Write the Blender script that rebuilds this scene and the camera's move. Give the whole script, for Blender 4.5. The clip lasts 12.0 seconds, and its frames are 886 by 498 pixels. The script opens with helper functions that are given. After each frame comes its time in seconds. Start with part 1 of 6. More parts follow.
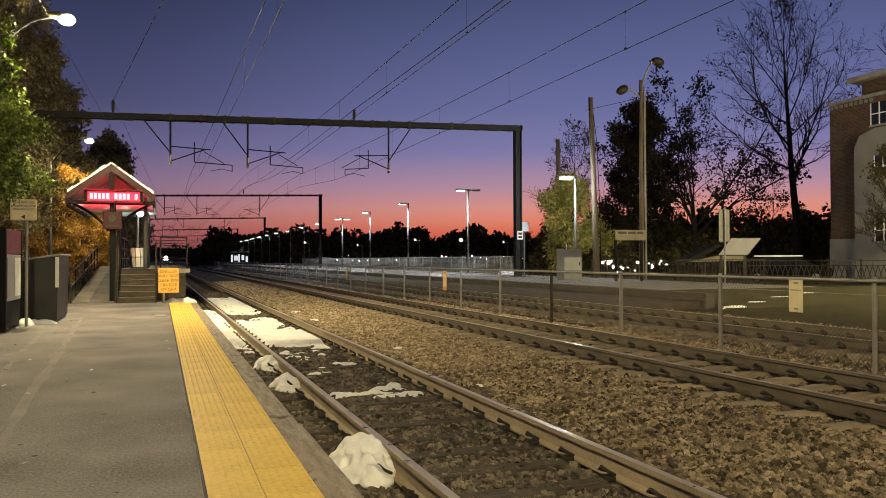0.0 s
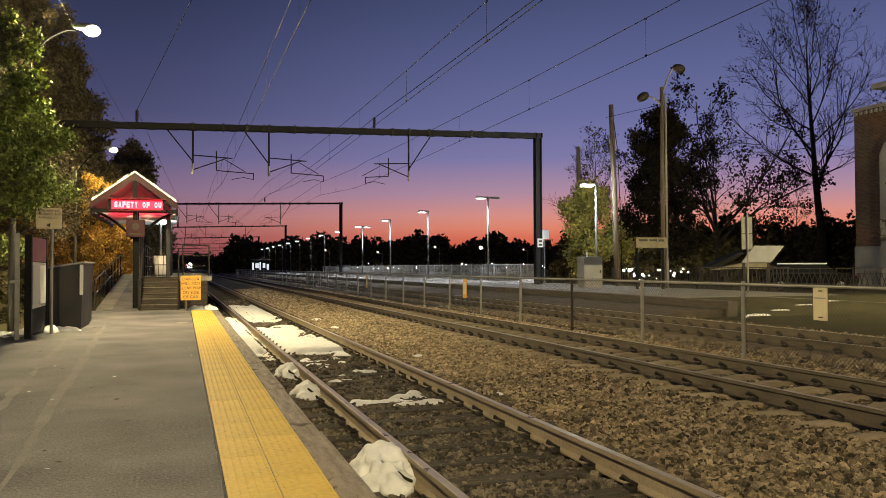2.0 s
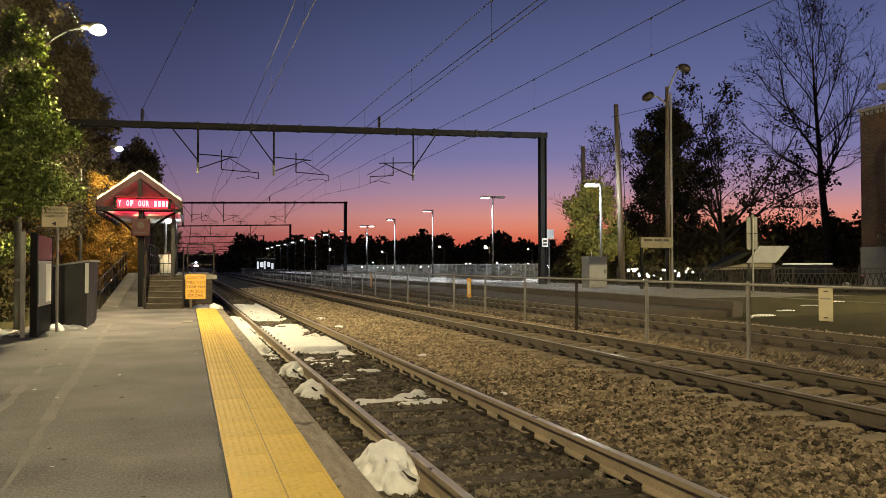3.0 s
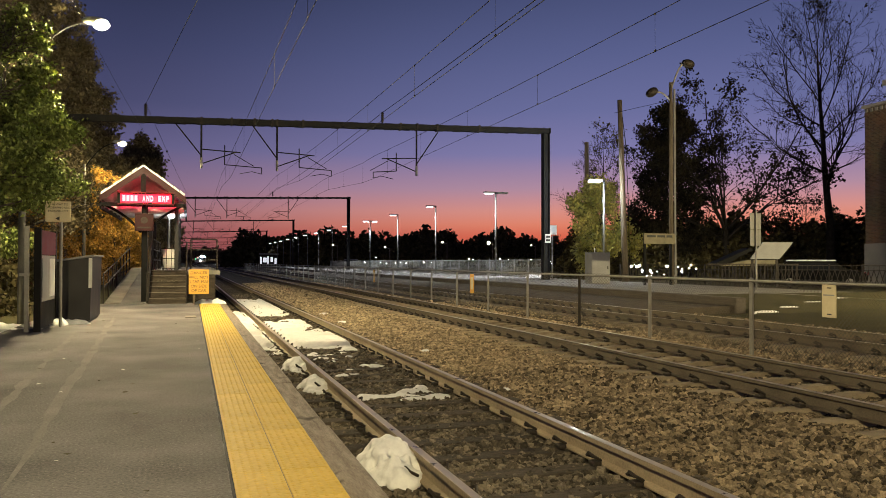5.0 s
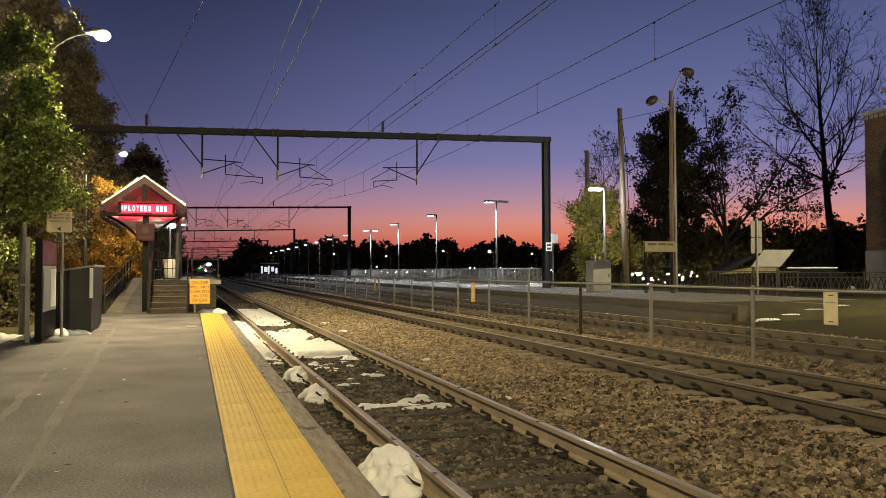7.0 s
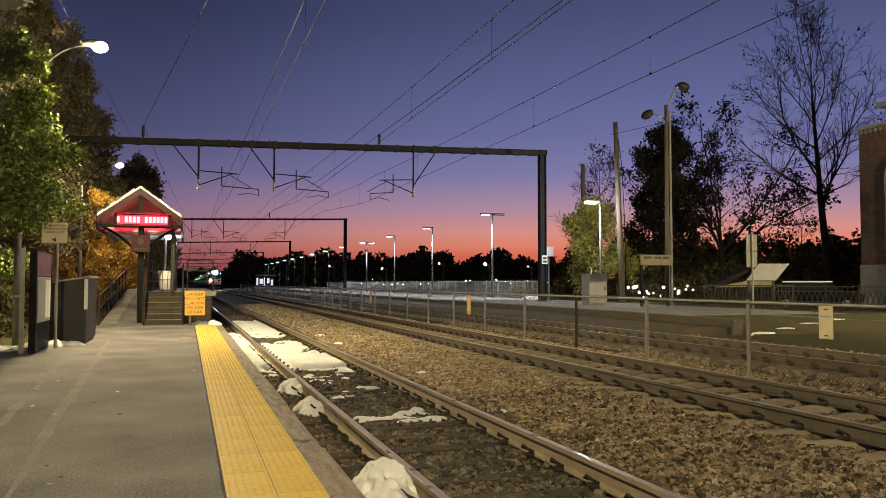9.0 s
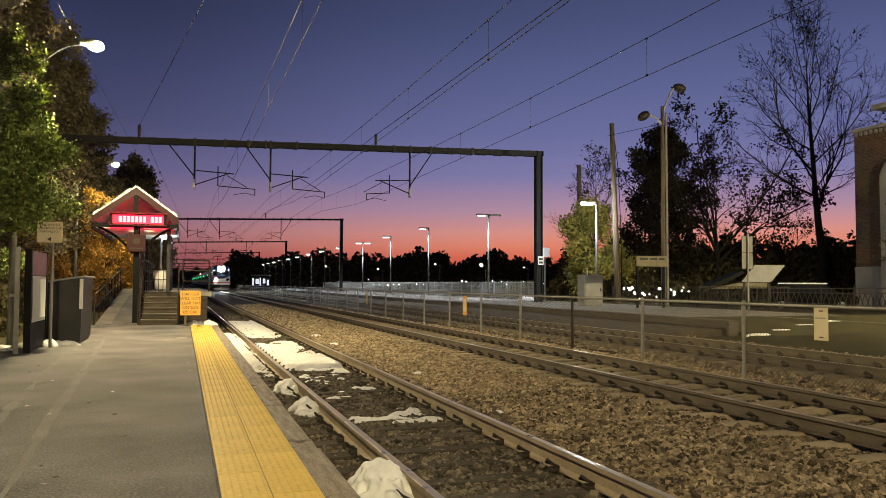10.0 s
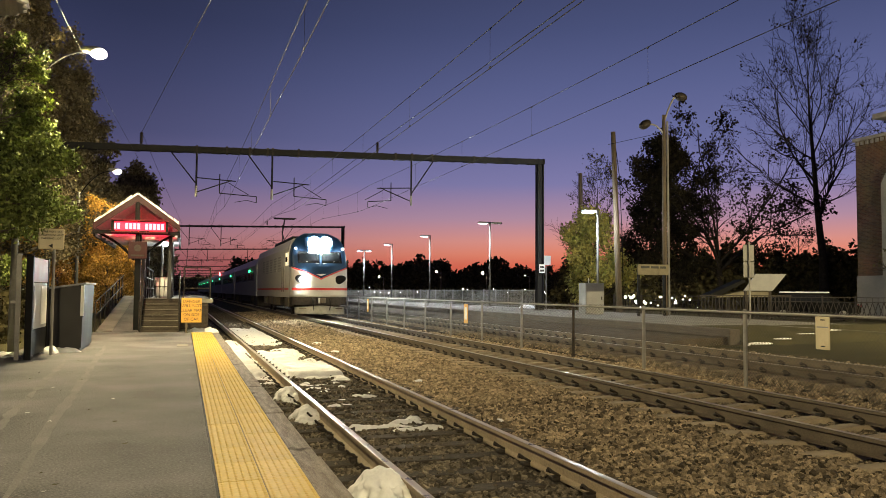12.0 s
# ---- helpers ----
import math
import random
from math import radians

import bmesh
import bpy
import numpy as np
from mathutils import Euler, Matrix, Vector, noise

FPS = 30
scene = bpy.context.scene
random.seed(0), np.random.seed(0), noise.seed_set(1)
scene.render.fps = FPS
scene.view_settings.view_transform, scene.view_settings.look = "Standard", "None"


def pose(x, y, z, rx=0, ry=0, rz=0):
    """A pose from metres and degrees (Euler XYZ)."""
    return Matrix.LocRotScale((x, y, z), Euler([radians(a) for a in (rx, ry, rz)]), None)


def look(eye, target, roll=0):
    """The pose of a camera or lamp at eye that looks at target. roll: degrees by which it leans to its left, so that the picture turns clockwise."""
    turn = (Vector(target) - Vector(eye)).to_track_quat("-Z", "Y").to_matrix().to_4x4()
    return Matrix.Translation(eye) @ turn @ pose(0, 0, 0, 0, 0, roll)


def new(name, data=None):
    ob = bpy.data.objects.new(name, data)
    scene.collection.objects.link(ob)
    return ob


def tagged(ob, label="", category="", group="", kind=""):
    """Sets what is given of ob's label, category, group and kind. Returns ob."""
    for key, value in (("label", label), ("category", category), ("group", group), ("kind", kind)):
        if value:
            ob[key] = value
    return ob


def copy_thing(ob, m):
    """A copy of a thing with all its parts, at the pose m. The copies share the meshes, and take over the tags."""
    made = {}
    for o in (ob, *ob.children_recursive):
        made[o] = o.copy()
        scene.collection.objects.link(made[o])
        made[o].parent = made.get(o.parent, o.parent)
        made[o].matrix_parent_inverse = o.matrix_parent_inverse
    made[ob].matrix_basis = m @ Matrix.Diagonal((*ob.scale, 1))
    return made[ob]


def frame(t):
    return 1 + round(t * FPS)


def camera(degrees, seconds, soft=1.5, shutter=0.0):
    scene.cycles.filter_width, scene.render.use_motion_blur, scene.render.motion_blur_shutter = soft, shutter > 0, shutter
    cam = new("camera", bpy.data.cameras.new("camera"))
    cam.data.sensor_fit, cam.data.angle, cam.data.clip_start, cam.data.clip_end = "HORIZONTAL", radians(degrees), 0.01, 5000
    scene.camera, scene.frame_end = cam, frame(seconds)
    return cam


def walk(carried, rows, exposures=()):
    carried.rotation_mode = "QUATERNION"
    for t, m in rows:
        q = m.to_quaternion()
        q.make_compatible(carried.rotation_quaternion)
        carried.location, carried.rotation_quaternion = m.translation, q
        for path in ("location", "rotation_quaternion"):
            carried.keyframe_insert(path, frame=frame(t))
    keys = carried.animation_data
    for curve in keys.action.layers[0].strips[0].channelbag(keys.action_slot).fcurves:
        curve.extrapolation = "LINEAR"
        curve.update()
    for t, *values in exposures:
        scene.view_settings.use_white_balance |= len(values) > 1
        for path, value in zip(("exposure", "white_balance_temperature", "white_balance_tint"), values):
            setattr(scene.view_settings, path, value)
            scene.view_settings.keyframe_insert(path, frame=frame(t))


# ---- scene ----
# camera: a phone held almost still on the low platform, turning slightly
EYE = Vector((0.0, 0.0, 1.32))
cam = camera(58.5, 12.0, soft=0.6)


def aim(yaw, pitch, roll):
    a, p = radians(yaw), radians(pitch)
    way = Vector((math.sin(a) * math.cos(p), math.cos(a) * math.cos(p), math.sin(p)))
    return look(EYE, EYE + way, roll)


walk(cam, [(t, aim(y, p, r)) for t, y, p, r in (
    (0.0, 19.662, 0.742, -0.194), (0.5, 19.247, 1.049, -0.205), (1.0, 18.814, 1.265, -0.214),
    (1.5, 18.465, 1.311, -0.215), (2.0, 18.215, 1.306, -0.197), (2.5, 17.980, 1.310, -0.150),
    (3.0, 17.891, 1.264, -0.049), (5.0, 17.676, 0.948, 0.083), (5.5, 17.668, 1.023, 0.0),
    (6.0, 17.619, 1.209, -0.014), (6.5, 17.574, 1.395, -0.017), (7.0, 17.614, 1.584, -0.139),
    (9.0, 17.910, 2.490, 0.084), (9.5, 18.115, 2.536, 0.174), (10.0, 18.187, 2.536, 0.252),
    (10.5, 18.264, 2.649, 0.311), (11.0, 18.303, 2.804, 0.338), (11.5, 18.184, 2.930, 0.404),
    (12.0, 18.095, 3.103, 0.411))])

# ---- dusk sky: blue above, violet and rose below, orange along the horizon ----


def srgb(r, g, b):
    return tuple(((c / 255) / 12.92 if c / 255 <= 0.04045 else ((c / 255 + 0.055) / 1.055) ** 2.4) for c in (r, g, b)) + (1.0,)


world = bpy.data.worlds.new("dusk")
scene.world = world
world.use_nodes = True
wn, wl = world.node_tree.nodes, world.node_tree.links
wn.clear()
w_out, w_bg = wn.new("ShaderNodeOutputWorld"), wn.new("ShaderNodeBackground")
w_co, w_sep = wn.new("ShaderNodeTexCoord"), wn.new("ShaderNodeSeparateXYZ")
wl.new(w_co.outputs["Generated"], w_sep.inputs[0])


def sky_ramp(stops):
    ramp = wn.new("ShaderNodeValToRGB")
    el = ramp.color_ramp.elements
    while len(el) < len(stops):
        el.new(0.5)
    for e, (p, c) in zip(el, stops):
        e.position, e.color = p, srgb(*c)
    wl.new(w_sep.outputs["Z"], ramp.inputs[0])
    return ramp


west = sky_ramp([(0.0, (196, 88, 64)), (0.032, (217, 103, 77)), (0.048, (226, 133, 107)), (0.064, (218, 145, 133)), (0.092, (177, 140, 160)),
                 (0.135, (127, 123, 169)), (0.187, (106, 110, 157)), (0.253, (90, 97, 142)), (0.316, (75, 83, 124)), (0.42, (56, 62, 94)), (1.0, (24, 27, 46))])
east = sky_ramp([(0.0, (112, 68, 76)), (0.04, (132, 87, 97)), (0.065, (142, 104, 119)), (0.092, (131, 106, 133)), (0.135, (99, 93, 131)),
                 (0.187, (74, 75, 110)), (0.253, (60, 64, 97)), (0.316, (48, 53, 82)), (0.42, (38, 43, 66)), (1.0, (22, 25, 42))])
w_dot = wn.new("ShaderNodeVectorMath")
w_dot.operation = "DOT_PRODUCT"
w_dot.inputs[1].default_value = (math.sin(radians(45)), math.cos(radians(45)), 0)
wl.new(w_co.outputs["Generated"], w_dot.inputs[0])
w_map = wn.new("ShaderNodeMapRange")
w_map.interpolation_type = "SMOOTHSTEP"
w_map.inputs["From Min"].default_value, w_map.inputs["From Max"].default_value = 0.60, 0.99
wl.new(w_dot.outputs["Value"], w_map.inputs["Value"])
w_mix = wn.new("ShaderNodeMix")
w_mix.data_type = "RGBA"
wl.new(w_map.outputs[0], w_mix.inputs[0])
wl.new(east.outputs[0], w_mix.inputs[6])
wl.new(west.outputs[0], w_mix.inputs[7])
wl.new(w_mix.outputs[2], w_bg.inputs[0])
w_bg.inputs[1].default_value = 1.0
wl.new(w_bg.outputs[0], w_out.inputs[0])


def lamp(name, kind, at, aimed, watts, colour, size=0.3, spread=150, blend=1.0):
    data = bpy.data.lights.new(name, kind)
    data.energy, data.color = watts, colour
    if kind == "SPOT":
        data.spot_size, data.spot_blend, data.shadow_soft_size = radians(spread), blend, size
    elif kind == "AREA":
        data.size, data.spread = size, radians(spread)
    else:
        data.shadow_soft_size = size
    ob = new(name, data)
    ob.matrix_world = look(at, aimed)
    return ob


WARM, COOL = (1.0, 0.82, 0.44), (0.86, 0.93, 1.0)
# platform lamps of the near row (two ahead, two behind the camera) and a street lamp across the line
for lx, ly, lw in ((-3.1, 41.0, 1300), (-2.0, -1.5, 2350), (-2.0, -22.0, 8500)):
    lamp("street_light", "SPOT", (lx, ly, 6.72), (lx, ly + 0.01, 0), lw, WARM, 0.12, 174, 0.12)
lamp("street_light", "POINT", (-1.75, 20.5, 6.6), (-1.75, 20.51, 0), 4900, WARM, 0.12)
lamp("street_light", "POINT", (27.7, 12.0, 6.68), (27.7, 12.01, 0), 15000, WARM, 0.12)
# far platform lamps
lamp("platform_light", "POINT", (19.5, 36.4, 5.1), (19.5, 36.4, 0), 1100, COOL, 0.15)
for ly in (52.2, 66.6, 80.0, 93.4, 106.8, 135.0):
    lamp("platform_light", "SPOT", (19.8, ly, 6.05), (18.0, ly, 0), 5200, COOL, 0.15, 165)

# ---- materials ----


def mat(name, dark, light, rough=0.8, metal=0.0, scale=3.0, fine=60.0, bump=0.3, each=0.0, emit=None, depth=0.02, spots=None, spec=0.35, stretch=None, span=(0.32, 0.68)):
    """Two colours mixed by a coarse and a fine noise, with a fine relief; each: how far pieces differ in brightness."""
    m = bpy.data.materials.new(name)
    m.use_nodes = True
    n, l = m.node_tree.nodes, m.node_tree.links
    b = n["Principled BSDF"]
    co = n.new("ShaderNodeTexCoord")
    a, f = n.new("ShaderNodeTexNoise"), n.new("ShaderNodeTexNoise")
    a.inputs["Scale"].default_value, f.inputs["Scale"].default_value = scale, fine
    a.inputs["Detail"].default_value, f.inputs["Detail"].default_value = 4, 3
    where = co.outputs["Object"]
    if stretch:
        mp = n.new("ShaderNodeMapping")
        mp.inputs["Scale"].default_value = stretch
        l.new(where, mp.inputs["Vector"])
        where = mp.outputs[0]
    l.new(where, a.inputs["Vector"])
    l.new(where, f.inputs["Vector"])
    mixf = n.new("ShaderNodeMix")
    mixf.inputs[0].default_value = 0.45
    l.new(a.outputs[0], mixf.inputs[2])
    l.new(f.outputs[0], mixf.inputs[3])
    ramp = n.new("ShaderNodeMapRange")
    ramp.inputs["From Min"].default_value, ramp.inputs["From Max"].default_value = span
    l.new(mixf.outputs[0], ramp.inputs[0])
    mc = n.new("ShaderNodeMix")
    mc.data_type = "RGBA"
    mc.inputs[6].default_value, mc.inputs[7].default_value = (*dark, 1), (*light, 1)
    l.new(ramp.outputs[0], mc.inputs[0])
    colour = mc.outputs[2]
    if spots:
        s_n = n.new("ShaderNodeTexNoise")
        s_n.inputs["Scale"].default_value, s_n.inputs["Detail"].default_value = spots[1], 5
        l.new(co.outputs["Object"], s_n.inputs["Vector"])
        s_r = n.new("ShaderNodeMapRange")
        s_r.inputs["From Min"].default_value, s_r.inputs["From Max"].default_value = spots[2], spots[2] + 0.08
        l.new(s_n.outputs[0], s_r.inputs[0])
        s_m = n.new("ShaderNodeMix")
        s_m.data_type = "RGBA"
        s_m.inputs[7].default_value = (*spots[0], 1)
        l.new(s_r.outputs[0], s_m.inputs[0])
        l.new(colour, s_m.inputs[6])
        colour = s_m.outputs[2]
    if each:
        info, geo = n.new("ShaderNodeObjectInfo"), n.new("ShaderNodeNewGeometry")
        add = n.new("ShaderNodeMath")
        l.new(info.outputs["Random"], add.inputs[0])
        l.new(geo.outputs["Random Per Island"], add.inputs[1])
        wrap = n.new("ShaderNodeMath")
        wrap.operation = "FRACT"
        l.new(add.outputs[0], wrap.inputs[0])
        rng = n.new("ShaderNodeMapRange")
        rng.inputs["To Min"].default_value, rng.inputs["To Max"].default_value = 1 - each, 1 + each
        l.new(wrap.outputs[0], rng.inputs[0])
        hsv = n.new("ShaderNodeHueSaturation")
        l.new(rng.outputs[0], hsv.inputs["Value"])
        l.new(colour, hsv.inputs["Color"])
        colour = hsv.outputs[0]
    l.new(colour, b.inputs["Base Color"])
    rr = n.new("ShaderNodeMapRange")
    rr.inputs["To Min"].default_value, rr.inputs["To Max"].default_value = max(rough - 0.12, 0.03), min(rough + 0.12, 1)
    l.new(a.outputs[0], rr.inputs[0])
    l.new(rr.outputs[0], b.inputs["Roughness"])
    b.inputs["Metallic"].default_value = metal
    b.inputs["Specular IOR Level"].default_value = spec
    if bump:
        bp = n.new("ShaderNodeBump")
        bp.inputs["Strength"].default_value, bp.inputs["Distance"].default_value = bump, depth
        l.new(mixf.outputs[0], bp.inputs["Height"])
        l.new(bp.outputs[0], b.inputs["Normal"])
    if emit:
        b.inputs["Emission Color"].default_value, b.inputs["Emission Strength"].default_value = (*emit[0], 1), emit[1]
    return m


